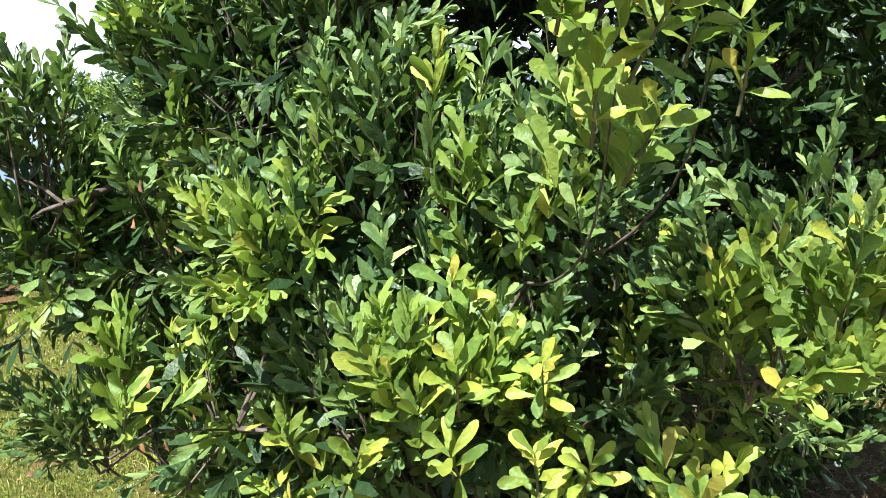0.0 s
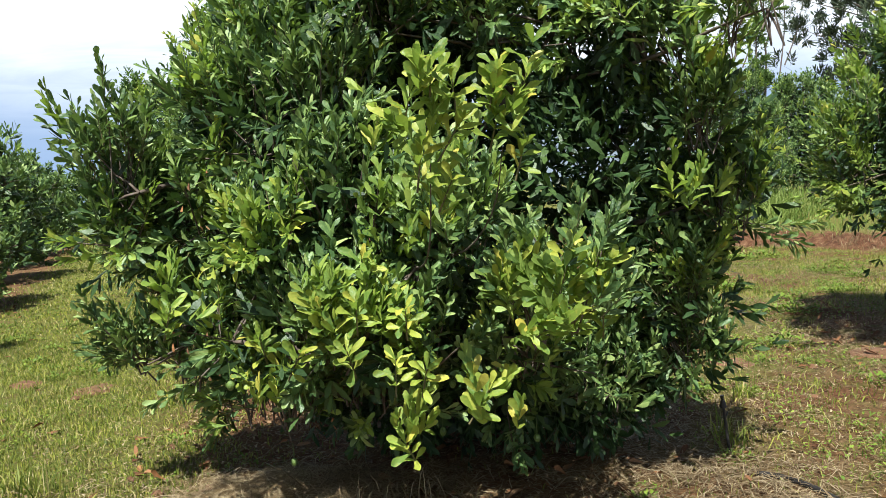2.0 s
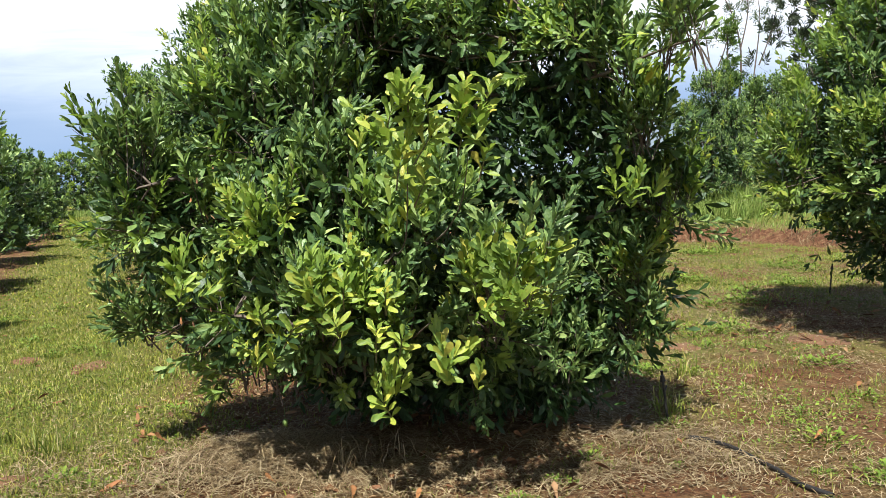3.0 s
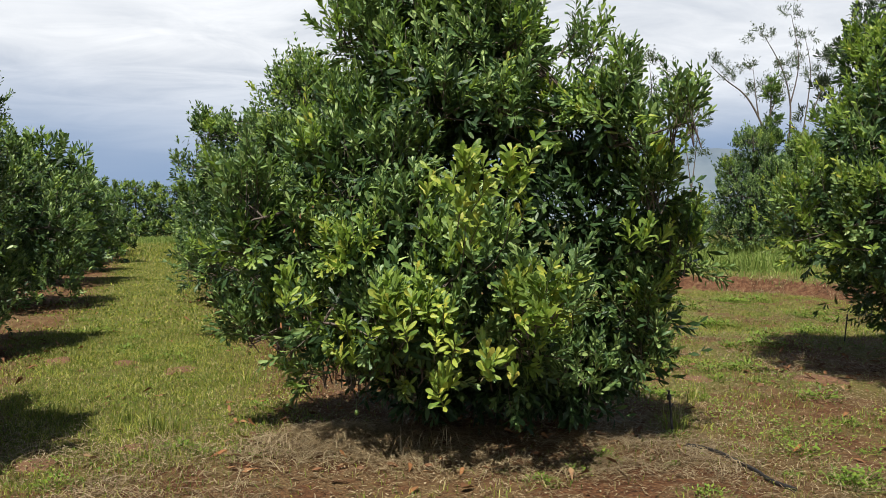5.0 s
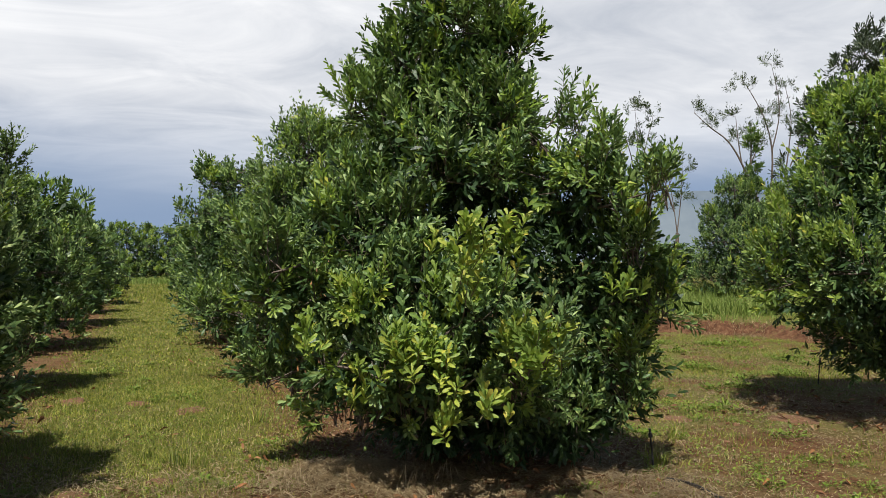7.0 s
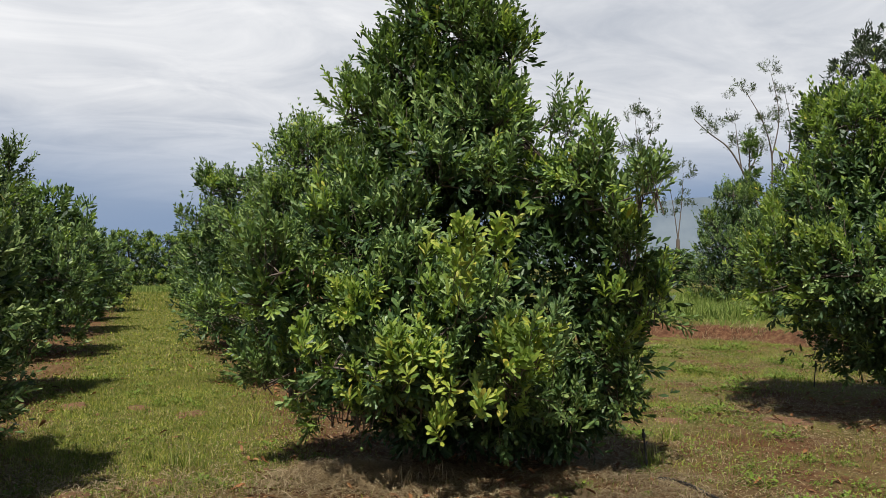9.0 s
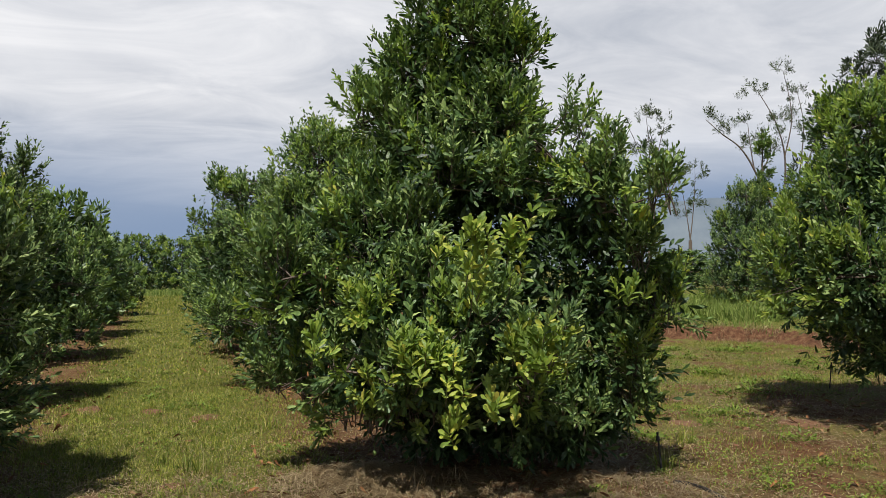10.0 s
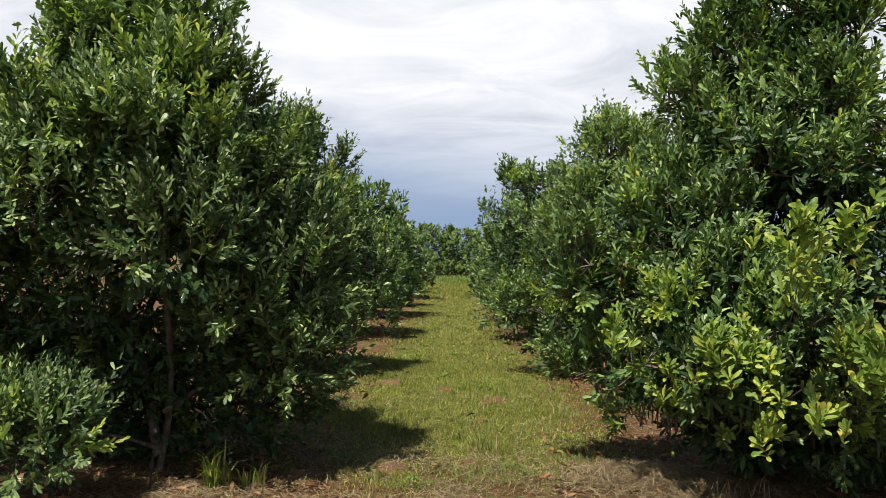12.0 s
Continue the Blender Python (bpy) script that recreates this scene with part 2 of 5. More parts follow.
def mesh_of(name, verts, faces, mats, index=None, smooth=True):
    """A mesh from arrays: verts (n, 3), faces (k, 3 or 4)."""
    me = bpy.data.meshes.new(name)
    faces = np.asarray(faces, dtype=np.int32)
    k, s = faces.shape
    me.vertices.add(len(verts))
    me.vertices.foreach_set("co", np.asarray(verts, dtype=np.float32).ravel())
    me.loops.add(k * s)
    me.loops.foreach_set("vertex_index", faces.ravel())
    me.polygons.add(k)
    me.polygons.foreach_set("loop_start", np.arange(k, dtype=np.int32) * s)
    for mt in mats:
        me.materials.append(mt)
    if index is not None:
        me.polygons.foreach_set("material_index", np.asarray(index, dtype=np.int32))
    me.polygons.foreach_set("use_smooth", np.full(k, smooth, dtype=bool))
    me.update(calc_edges=True)
    me.validate()
    return me


def child(name, mesh, parent, label="", kind=""):
    ob = new(name, mesh)
    ob.parent = parent
    return tagged(ob, label, kind=kind)


def part(name, bm, material, parent, label=""):
    me = bpy.data.meshes.new(name)
    bm.to_mesh(me)
    bm.free()
    me.materials.append(material)
    return child(name, me, parent, label)


# half widths of a spoon-shaped leaf along its length
FINE = ((0.0, 0.018), (0.3, 0.085), (0.62, 0.145), (0.88, 0.135), (1.0, 0.04))
MEDIUM = ((0.0, 0.018), (0.38, 0.115), (0.82, 0.165), (1.0, 0.065))
CRUDE = ((0.0, 0.03), (0.62, 0.175), (1.0, 0.05))
COARSE = ((0.0, 0.02), (0.45, 0.135), (0.8, 0.165), (1.0, 0.04))


def leaf_arrays(P, D, U, L, W, fold, curl, wave, shape=FINE, ribbed=True, twist=None):
    """Leaves at P along D with the upper side towards U: verts and quads. ribbed: with a folded midrib."""
    n = len(P)
    D = unit(D)
    X = unit(np.cross(D, U))
    Z = np.cross(X, D)
    rows = len(shape)
    cols = 3 if ribbed else 2
    V = np.empty((n, rows, cols, 3), dtype=np.float32)
    X0, Z0 = X, Z
    for i, (t, h) in enumerate(shape):
        mid = -curl * t * t
        if twist is not None:
            ct, st = np.cos(twist * t)[:, None], np.sin(twist * t)[:, None]
            X, Z = X0 * ct + Z0 * st, Z0 * ct - X0 * st
        for j in range(cols):
            sx = (j - 1) if ribbed else (2 * j - 1)
            if ribbed:
                lift = abs(sx) * (fold * h + wave * math.sin(7.0 * t + sx * 1.3) * h)
            else:
                lift = sx * wave * h * 0.6
            V[:, i, j] = P + L[:, None] * ((sx * h * W)[:, None] * X + t * D + (mid + lift)[:, None] * Z)
    quads = []
    for i in range(rows - 1):
        for j in range(cols - 1):
            a = i * cols + j
            quads.append((a, a + 1, a + 1 + cols, a + cols))
    q = np.array(quads, dtype=np.int32)
    F = (np.arange(n, dtype=np.int32)[:, None, None] * (rows * cols) + q[None]).reshape(-1, 4)
    return V.reshape(-1, 3), F, len(quads)


def tubes(A, B, ra, rb, sides=4, bow=0.0, steps=1):
    """Tapered tubes from A to B, bowed upwards: verts and quads."""
    n = len(A)
    D = unit(B - A)
    ref = np.where(np.abs(D[:, 2:3]) > 0.9, np.array([[1.0, 0, 0]]), np.array([[0, 0, 1.0]]))
    X = unit(np.cross(D, ref))
    Y = np.cross(D, X)
    V = np.empty((n, steps + 1, sides, 3), dtype=np.float32)
    for s in range(steps + 1):
        t = s / steps
        c = A + (B - A) * t
        c = c + np.array([0, 0, 1.0]) * (bow * 4 * t * (1 - t) * np.linalg.norm(B - A, axis=1))[:, None]
        r = (ra + (rb - ra) * t)[:, None]
        for k in range(sides):
            a = 2 * math.pi * k / sides
            V[:, s, k] = c + r * (math.cos(a) * X + math.sin(a) * Y)
    q = [(s * sides + k, s * sides + (k + 1) % sides, (s + 1) * sides + (k + 1) % sides, (s + 1) * sides + k) for s in range(steps) for k in range(sides)]
    F = (np.arange(n, dtype=np.int32)[:, None, None] * ((steps + 1) * sides) + np.array(q, dtype=np.int32)[None]).reshape(-1, 4)
    return V.reshape(-1, 3), F


def limb_mesh(name, pts, radii, sides=8, mat=BARK, wobble=0.12):
    """A knotted, tapered limb along a list of points."""
    pts = [Vector(p) for p in pts]
    fine, rad = [], []
    for i in range(len(pts) - 1):
        for k in range(4):
            t = k / 4
            p0, p3 = pts[max(0, i - 1)], pts[min(len(pts) - 1, i + 2)]
            a, b = pts[i], pts[i + 1]
            q = 0.5 * (2 * a + (b - p0) * t + (2 * p0 - 5 * a + 4 * b - p3) * t * t + (3 * a - p0 - 3 * b + p3) * t ** 3)
            fine.append(q), rad.append(radii[i] + (radii[i + 1] - radii[i]) * t)
    fine.append(pts[-1]), rad.append(radii[-1])
    V, F = [], []
    for i, (p, r) in enumerate(zip(fine, rad)):
        d = (fine[min(i + 1, len(fine) - 1)] - fine[max(i - 1, 0)]).normalized()
        x = d.cross(Vector((0.3, 1, 0.1))).normalized()
        y = d.cross(x)
        for k in range(sides):
            a = 2 * math.pi * k / sides
            w = 1 + wobble * noise.noise(p * 9 + Vector((math.cos(a), math.sin(a), 0)))
            V.append(p + (x * math.cos(a) + y * math.sin(a)) * r * w)
        if i:
            o = (i - 1) * sides
            F += [(o + k, o + (k + 1) % sides, o + sides + (k + 1) % sides, o + sides + k) for k in range(sides)]
    return mesh_of(name, np.array(V), F, [mat])


def lumps(v, scale, seed):
    """A cheap smooth noise of unit vectors, about -1 to 1."""
    r = np.random.default_rng(seed)
    out = np.zeros(len(v))
    for k in range(5):
        w = unit(r.normal(size=3)) * scale * (1 + 0.5 * k)
        out += np.sin(v @ w + r.uniform(0, 6.28)) / (1 + 0.4 * k)
    return out / 2.2


def shoots_in(lobes, floor_z, g, inner=0.2, young=0.12, plume=5):
    """Bases, directions and ages of the leafy shoots of a crown of ellipsoid lobes (centre, radii, count and, if it differs, the share of young growth): upright plumes of shoots, with gaps between."""
    B, D, A, N = [], [], [], []
    up = np.array([0, 0, 1.0])
    for li, (c, r, n, *fresh_share) in enumerate(lobes):
        share = fresh_share[0] if fresh_share else young
        c, r = np.array(c), np.array(r)
        m = max(3, n // plume)
        d = unit(g.normal(size=(m, 3)))
        d[:, 2] = np.where(d[:, 2] < -0.5, -d[:, 2] * 0.7, d[:, 2])
        d = unit(d)
        rough = 1 + 0.15 * lumps(d, 3.2, 11 + li)
        deep = g.random(m) < inner
        depth = np.where(deep, g.uniform(0.5, 0.8, m), g.uniform(0.82, 1.05, m))
        # the shoots reach beyond their feet
        foot = np.maximum(r * 0.5, r - np.array([0.11, 0.11, 0.18]))
        p = c + d * foot * (rough * depth)[:, None]
        out = unit(d / r)
        lift = np.where(out[:, 2] < -0.15, 0.25, 0.95)
        axis = unit(out * 0.55 + up * lift[:, None] + g.normal(size=(m, 3)) * 0.2)
        keep = p[:, 2] > floor_z
        for lj, other in enumerate(lobes):
            if lj != li:
                keep &= (((p - np.array(other[0])) / np.array(other[1])) ** 2).sum(1) > 0.55
        p, axis, deep = p[keep], axis[keep], deep[keep]
        m = len(p)
        length = g.uniform(0.12, 0.34, m) * np.where(deep, 0.7, 1.0)
        fresh = np.where(deep, 0.0, g.random(m)) > 1 - share
        u = g.random((m, plume)) ** 0.8
        side = g.normal(size=(m, plume, 3))
        side = unit(side - (side * axis[:, None]).sum(2, keepdims=True) * axis[:, None])
        base = p[:, None] + axis[:, None] * (length[:, None] * (u - 0.5))[:, :, None] + side * (0.11 * (1.1 - u) * g.random((m, plume)))[:, :, None]
        dd = unit(axis[:, None] + side * (0.42 * (1.15 - u))[:, :, None] + g.normal(size=(m, plume, 3)) * 0.12)
        age = np.where(fresh[:, None], 1 + (u > 0.55), (g.random((m, plume)) < share * 0.5).astype(int))
        ok = (base[:, :, 2] > floor_z).ravel()
        B.append(base.reshape(-1, 3)[ok]), D.append(dd.reshape(-1, 3)[ok]), A.append(age.ravel()[ok])
        N.append(np.stack([p - axis * length[:, None] * 0.5, p + axis * length[:, None] * 0.6], 1))
    return np.concatenate(B), np.concatenate(D), np.concatenate(A), np.concatenate(N)


def whorls(B, D, size, nodes, leaf, g, age, spread=1.0, sunward=0.0):
    """Leaf positions on shoots that start at B along D, with an age per leaf: 0 mature, 1 young, 2 flush."""
    n = len(B)
    ref = np.where(np.abs(D[:, 2:3]) > 0.9, np.array([[1.0, 0, 0]]), np.array([[0, 0, 1.0]]))
    X = unit(np.cross(D, ref))
    Y = np.cross(D, X)
    P, LD, U, L, A = [], [], [], [], []
    turn = g.uniform(0, 6.28, n)
    # blades turn their upper side up the stem and out of the crown, to the light
    out = unit((B - B.mean(axis=0)) * np.array([1, 1, 0.3]))
    for k in range(nodes):
        t = (k + 0.6) / nodes
        base = B + D * (size * t)[:, None] + np.array([0, 0, 1.0]) * (0.12 * size * t * t)[:, None]
        for j in range(3):
            a = turn + k * 1.05 + j * 2.094 + g.normal(size=n) * 0.28
            side = np.cos(a)[:, None] * X + np.sin(a)[:, None] * Y
            lean = np.radians(52 - 34 * t + g.normal(size=n) * 12) * spread
            d = np.cos(lean)[:, None] * D + np.sin(lean)[:, None] * side
            d = unit(d + g.normal(size=(n, 3)) * 0.10)
            keep = g.random(n) < (0.78 if t < 0.5 else 0.95)
            P.append(base[keep]), LD.append(d[keep])
            U.append((D * 0.4 - side * 0.15 + out * 0.65 + np.array([0, 0, 0.5]) + np.array(SUN_FROM) * np.array([1.6, 1.6, 0.4]) * sunward + g.normal(size=(n, 3)) * 0.35)[keep])
            L.append((leaf * (0.82 + 0.35 * math.sin(math.pi * min(1, t * 1.15))) * g.uniform(0.72, 1.18, n))[keep])
            A.append(np.where(t > 0.35, age, np.minimum(age, 1))[keep])
    return tuple(np.concatenate(q) for q in (P, LD, U, L, A))


def crown_mesh(name, B, D, age, g, size=(0.16, 0.34), nodes=6, leaf=0.105, shape=FINE, ribbed=True, wide=1.0, mats=None, plain_past=None, spread=1.0, sunward=0.0):
    n = len(B)
    s = g.uniform(size[0], size[1], n) * np.where(g.random(n) < 0.1, 1.6, 1.0)
    P, LD, U, L, A = whorls(B, D, s, nodes, leaf, g, age, spread, sunward)
    m = len(P)
    W, fold, curl, wave = g.uniform(0.8, 1.2, m) * wide, g.uniform(0.1, 0.6, m), g.normal(0.10, 0.16, m), g.uniform(0.1, 0.7, m)
    twist = g.normal(0, 0.32, m)
    if plain_past is not None:
        # simpler leaves on the far side of the crown
        k = P[:, 1] + 0.38 * P[:, 0] < plain_past
        V, F, q = leaf_arrays(P[k], LD[k], U[k], L[k], W[k], fold[k], curl[k], wave[k], shape, ribbed, twist[k])
        V2, F2, q2 = leaf_arrays(P[~k], LD[~k], U[~k], L[~k], W[~k], fold[~k], curl[~k], wave[~k], CRUDE, False)
        index = np.concatenate([np.repeat(A[k], q), np.repeat(A[~k], q2)])
        return mesh_of(name, np.concatenate([V, V2]), np.concatenate([F, F2 + len(V)]), mats or [LEAF, LEAF_MID, LEAF_NEW], index), s
    V, F, q = leaf_arrays(P, LD, U, L, W, fold, curl, wave, shape, ribbed, twist)
    return mesh_of(name, V, F, mats or [LEAF, LEAF_MID, LEAF_NEW], np.repeat(A, q)), s


def grow_tree(name, lobes, trunk, forks, g, label, floor_z=0.12, inner=0.2, young=0.12, plume=5, core=0.5, fill=(), category="tree", group="", **kw):
    """A tree: an Empty at the foot, a trunk, limbs, twigs and a crown of leafy shoots."""
    tree = tagged(new(name), label, category, group)
    child("trunk", limb_mesh("trunk", [p for p, _ in trunk], [r for _, r in trunk]), tree)
    for pts, r0 in forks:
        k = len(pts)
        child("limb", limb_mesh("limb", pts, [r0 * (1 - 0.75 * i / (k - 1)) for i in range(k)], 6), tree)
    B, D, age, N = shoots_in(lobes, floor_z, g, inner, young, plume)
    me, s = crown_mesh("crown", B, D, np.minimum(age, len(kw["mats"]) - 1) if kw.get("mats") else age, g, **kw)
    child("crown", me, tree, kind="stuff")
    # sparser leaves deep in the crown, their colour darkened to stand for its shade
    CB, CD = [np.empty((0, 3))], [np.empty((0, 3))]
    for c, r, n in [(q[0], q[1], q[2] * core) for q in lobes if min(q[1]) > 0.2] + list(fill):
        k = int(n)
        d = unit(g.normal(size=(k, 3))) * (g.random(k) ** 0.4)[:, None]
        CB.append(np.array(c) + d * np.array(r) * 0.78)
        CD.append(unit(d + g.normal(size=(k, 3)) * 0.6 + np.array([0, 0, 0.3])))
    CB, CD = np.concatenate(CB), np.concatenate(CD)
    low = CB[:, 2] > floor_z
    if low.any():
        inner_me, _ = crown_mesh("inner_crown", CB[low], CD[low], np.zeros(int(low.sum()), dtype=int), g, size=(0.12, 0.24), nodes=3, leaf=kw.get("leaf", 0.1) * 1.2, shape=CRUDE, ribbed=False, wide=kw.get("wide", 1.0), mats=[LEAF_SHADE])
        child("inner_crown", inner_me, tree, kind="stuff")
    # stems inside the shoots and the twigs that carry them
    joints = np.array([np.array(pts[i]) * (1 - t) + np.array(pts[i + 1]) * t for pts in [f[0] for f in forks] + [[p for p, _ in trunk[1:]]] for i in range(len(pts) - 1) for t in (0.2, 0.4, 0.6, 0.8, 1.0)])
    A = N[:, 0]
    near = joints[np.argmin(((A[:, None] - joints[None] + np.array([0, 0, 0.12])) ** 2).sum(2), axis=1)]
    fine = slice(None) if kw.get("plain_past") else slice(0, None, 4)
    some = g.random(len(A)) < 0.45
    B, D, s = B[fine], D[fine], s[fine]
    V1, F1 = tubes(B, B + D * s[:, None] * 0.95, np.full(len(B), 0.0028), np.full(len(B), 0.0013), 3, 0.02)
    V2, F2 = tubes(near[some], A[some], np.full(int(some.sum()), 0.007), np.full(int(some.sum()), 0.0045), 4, 0.08, 2)
    V3, F3 = tubes(A, N[:, 1], np.full(len(A), 0.0045), np.full(len(A), 0.0025), 4, 0.0, 1)
    child("branchwork", mesh_of("branchwork", np.concatenate([V1, V2, V3]), np.concatenate([F1, F2 + len(V1), F3 + len(V1) + len(V2)]), [STEM, BARK], np.concatenate([np.zeros(len(F1)), np.ones(len(F2) + len(F3))])), tree, kind="stuff")
    return tree


# ---- ground ----
def edge_x(y):
    return np.maximum(11.45 - 0.45 * (y - 13.2), 6.8)


def ground_z(x, y):
    x, y = np.asarray(x, dtype=float), np.asarray(y, dtype=float)
    z = 0.018 * np.sin(1.7 * x + 0.6 * y) * np.sin(1.1 * y - 0.5 * x) + 0.010 * np.sin(5.1 * x + 2.0) * np.sin(4.3 * y + 1.0)
    z = z + 0.006 * np.sin(13 * x + 3 * np.sin(2.1 * y)) * np.sin(11 * y + 1.3 * x)
    d = (x - edge_x(y)) / 1.12 + 0.16 * np.sin(2.3 * y) + 0.09 * np.sin(6.1 * y + x) + 0.05 * np.sin(14.0 * y + 5 * x)
    step = np.clip(d / 0.6, 0, 1)
    z = z + (0.27 * step * step * (3 - 2 * step) + 0.05 * np.clip(d - 0.5, 0, 9)) * np.clip((45 - y) / 12, 0, 1)
    r = np.sqrt(x * x + y * y)
    z = z * np.clip((400 - r) / 350, 0, 1)
    return z


def build_ground():
    def axis(a, b, fine, coarse):
        mid = list(np.arange(a, b + 1e-6, fine))
        lo, hi, st = [], [], fine
        p = a
        while p > -coarse:
            st *= 1.16
            p -= st
            lo.append(p)
        p, st = b, fine
        while p < coarse:
            st *= 1.16
            p += st
            hi.append(p)
        return np.array(lo[::-1] + mid + hi)

    xs, ys = axis(-3.5, 13.0, 0.115, 2900), axis(3.0, 15.5, 0.115, 2900)
    X, Y = np.meshgrid(xs, ys)
    V = np.stack([X, Y, ground_z(X, Y)], -1).reshape(-1, 3)
    nx, ny = len(xs), len(ys)
    i, j = np.meshgrid(np.arange(nx - 1), np.arange(ny - 1))
    a = (j * nx + i).ravel()
    F = np.stack([a, a + 1, a + 1 + nx, a + nx], 1)
    tagged(new("ground", mesh_of("ground", V, F, [GROUND])), "red orchard earth with mown grass and dry litter", "ground", kind="structure")


build_ground()


def build_ridge():
    """The far ridge all round the plain, with the blue of haze in its colour."""
    n = 361
    a = np.linspace(-math.pi, math.pi, n)
    h = 12 + 205 * np.clip((a + 0.1) / 0.7, 0, 1) * np.clip((2.4 - a) / 1.2, 0, 1) + 8 * np.sin(a * 9 + 1) + 6 * np.sin(a * 31) + 3 * np.sin(a * 83 + 2)
    rows = []
    for k, (f, rr) in enumerate(((0.0, 2350), (0.7, 2480), (1.0, 2600), (0.6, 2800))):
        rows.append(np.stack([rr * np.sin(a), rr * np.cos(a), h * f - 4], 1))
    V = np.concatenate(rows)
    i = np.arange(n - 1)
    F = np.concatenate([np.stack([k * n + i, k * n + i + 1, (k + 1) * n + i + 1, (k + 1) * n + i], 1) for k in range(3)])
    m = Mat("haze-blue ridge")
    # distance haze is put into this blue-grey base colour
    c = m.ramp(m.noise(0.006, 6.0, 0.6), [(0.35, (0.09, 0.117, 0.15)), (0.65, (0.137, 0.165, 0.193))])
    tagged(new("backdrop", mesh_of("backdrop", V, F, [m.surface(c, 1.0, 0.0)])), "distant ridge under the clouds, tinted blue-grey for haze", "ridge", kind="structure")


build_ridge()


# ---- trees ----
g = np.random.default_rng(21)
# crown lobes of the main tree, from its tip down
def lobe(x, y, z, rx, ry, rz, leafy=1.0, young=0.10):
    """A lobe of foliage: its centre, radii, number of shoots and share of young growth."""
    return (x, y, z), (rx, ry, rz), int(66 * leafy * 4 * math.pi * (rx * ry + ry * rz + rz * rx) / 3), young


main_top = [
    lobe(2.40, 5.62, 3.38, 0.41, 0.42, 0.47, 1.0, 0.14),
    lobe(2.12, 5.67, 3.43, 0.21, 0.29, 0.31, 1.0, 0.14),
    lobe(2.71, 5.45, 3.12, 0.27, 0.31, 0.33, 1.0, 0.14),
    lobe(1.95, 5.74, 3.01, 0.22, 0.31, 0.40, 1.0, 0.14),
    lobe(1.57, 5.78, 2.73, 0.13, 0.19, 0.20, 1.0, 0.14),
    lobe(1.74, 5.72, 2.66, 0.20, 0.25, 0.27, 1.0, 0.14),
    lobe(2.48, 5.28, 2.64, 0.36, 0.35, 0.32, 1.0, 0.14),
    lobe(1.89, 5.56, 2.47, 0.27, 0.30, 0.30, 1.0, 0.14),
    lobe(2.21, 5.59, 2.69, 0.35, 0.35, 0.48, 1.0, 0.14),
    lobe(2.04, 5.13, 2.20, 0.30, 0.30, 0.23, 1.0, 0.14),
    lobe(2.44, 5.04, 2.17, 0.25, 0.28, 0.22, 1.0, 0.14),
]
main_core = [
    lobe(2.43, 5.90, 2.21, 0.67, 0.53, 0.69, 0.6, 0.0),
]
main_back = [
    lobe(2.64, 6.46, 2.22, 0.87, 0.57, 1.21, 0.6, 0.0),
]
main_left = [
    lobe(1.67, 5.65, 2.07, 0.27, 0.34, 0.30, 1.0, 0.12),
    lobe(1.38, 5.55, 1.79, 0.21, 0.32, 0.22, 1.0, 0.12),
    lobe(0.93, 5.51, 1.56, 0.20, 0.27, 0.17, 1.0, 0.12),
    lobe(0.94, 5.61, 1.29, 0.21, 0.27, 0.24, 1.0, 0.12),
    lobe(1.27, 5.65, 1.31, 0.33, 0.35, 0.35, 1.0, 0.12),
    lobe(1.16, 5.76, 0.89, 0.22, 0.27, 0.19, 1.0, 0.12),
    lobe(1.16, 5.76, 0.60, 0.22, 0.27, 0.18, 1.0, 0.12),
    lobe(0.96, 5.78, 0.71, 0.16, 0.19, 0.14, 1.0, 0.12),
    lobe(1.54, 5.39, 1.68, 0.32, 0.30, 0.34, 1.0, 0.12),
]
main_middle = [
    lobe(1.75, 5.25, 1.80, 0.27, 0.30, 0.32, 1.0, 0.13),
    lobe(1.80, 5.02, 1.33, 0.34, 0.31, 0.31, 1.0, 0.13),
    lobe(2.18, 4.83, 1.18, 0.30, 0.28, 0.27, 1.0, 0.13),
    lobe(1.52, 5.08, 1.18, 0.25, 0.28, 0.25, 1.0, 0.13),
]
main_foot = [
    lobe(1.47, 5.59, 0.45, 0.32, 0.32, 0.19, 1.0, 0.04),
    lobe(1.56, 5.29, 0.47, 0.23, 0.20, 0.16, 1.0, 0.04),
    lobe(1.91, 5.21, 0.52, 0.35, 0.32, 0.18, 1.0, 0.04),
    lobe(2.58, 5.23, 0.44, 0.39, 0.35, 0.21, 1.0, 0.04),
    lobe(3.18, 5.16, 0.51, 0.34, 0.34, 0.28, 1.0, 0.04),
    lobe(3.37, 4.87, 0.55, 0.21, 0.27, 0.25, 1.0, 0.04),
    lobe(2.90, 5.00, 0.46, 0.30, 0.30, 0.19, 1.0, 0.04),
]
main_skirt = [
    lobe(1.64, 4.88, 0.82, 0.34, 0.29, 0.24, 1.0, 0.16),
    lobe(1.37, 5.36, 0.79, 0.26, 0.29, 0.22, 1.0, 0.16),
    lobe(2.00, 4.80, 0.81, 0.25, 0.28, 0.24, 1.0, 0.16),
    lobe(2.35, 4.34, 0.93, 0.20, 0.20, 0.13, 1.0, 0.16),
    lobe(2.31, 4.10, 1.05, 0.14, 0.16, 0.11, 1.0, 0.16),
    lobe(2.44, 4.85, 0.67, 0.29, 0.28, 0.21, 1.0, 0.16),
    lobe(3.34, 4.83, 0.83, 0.22, 0.27, 0.30, 1.0, 0.16),
]
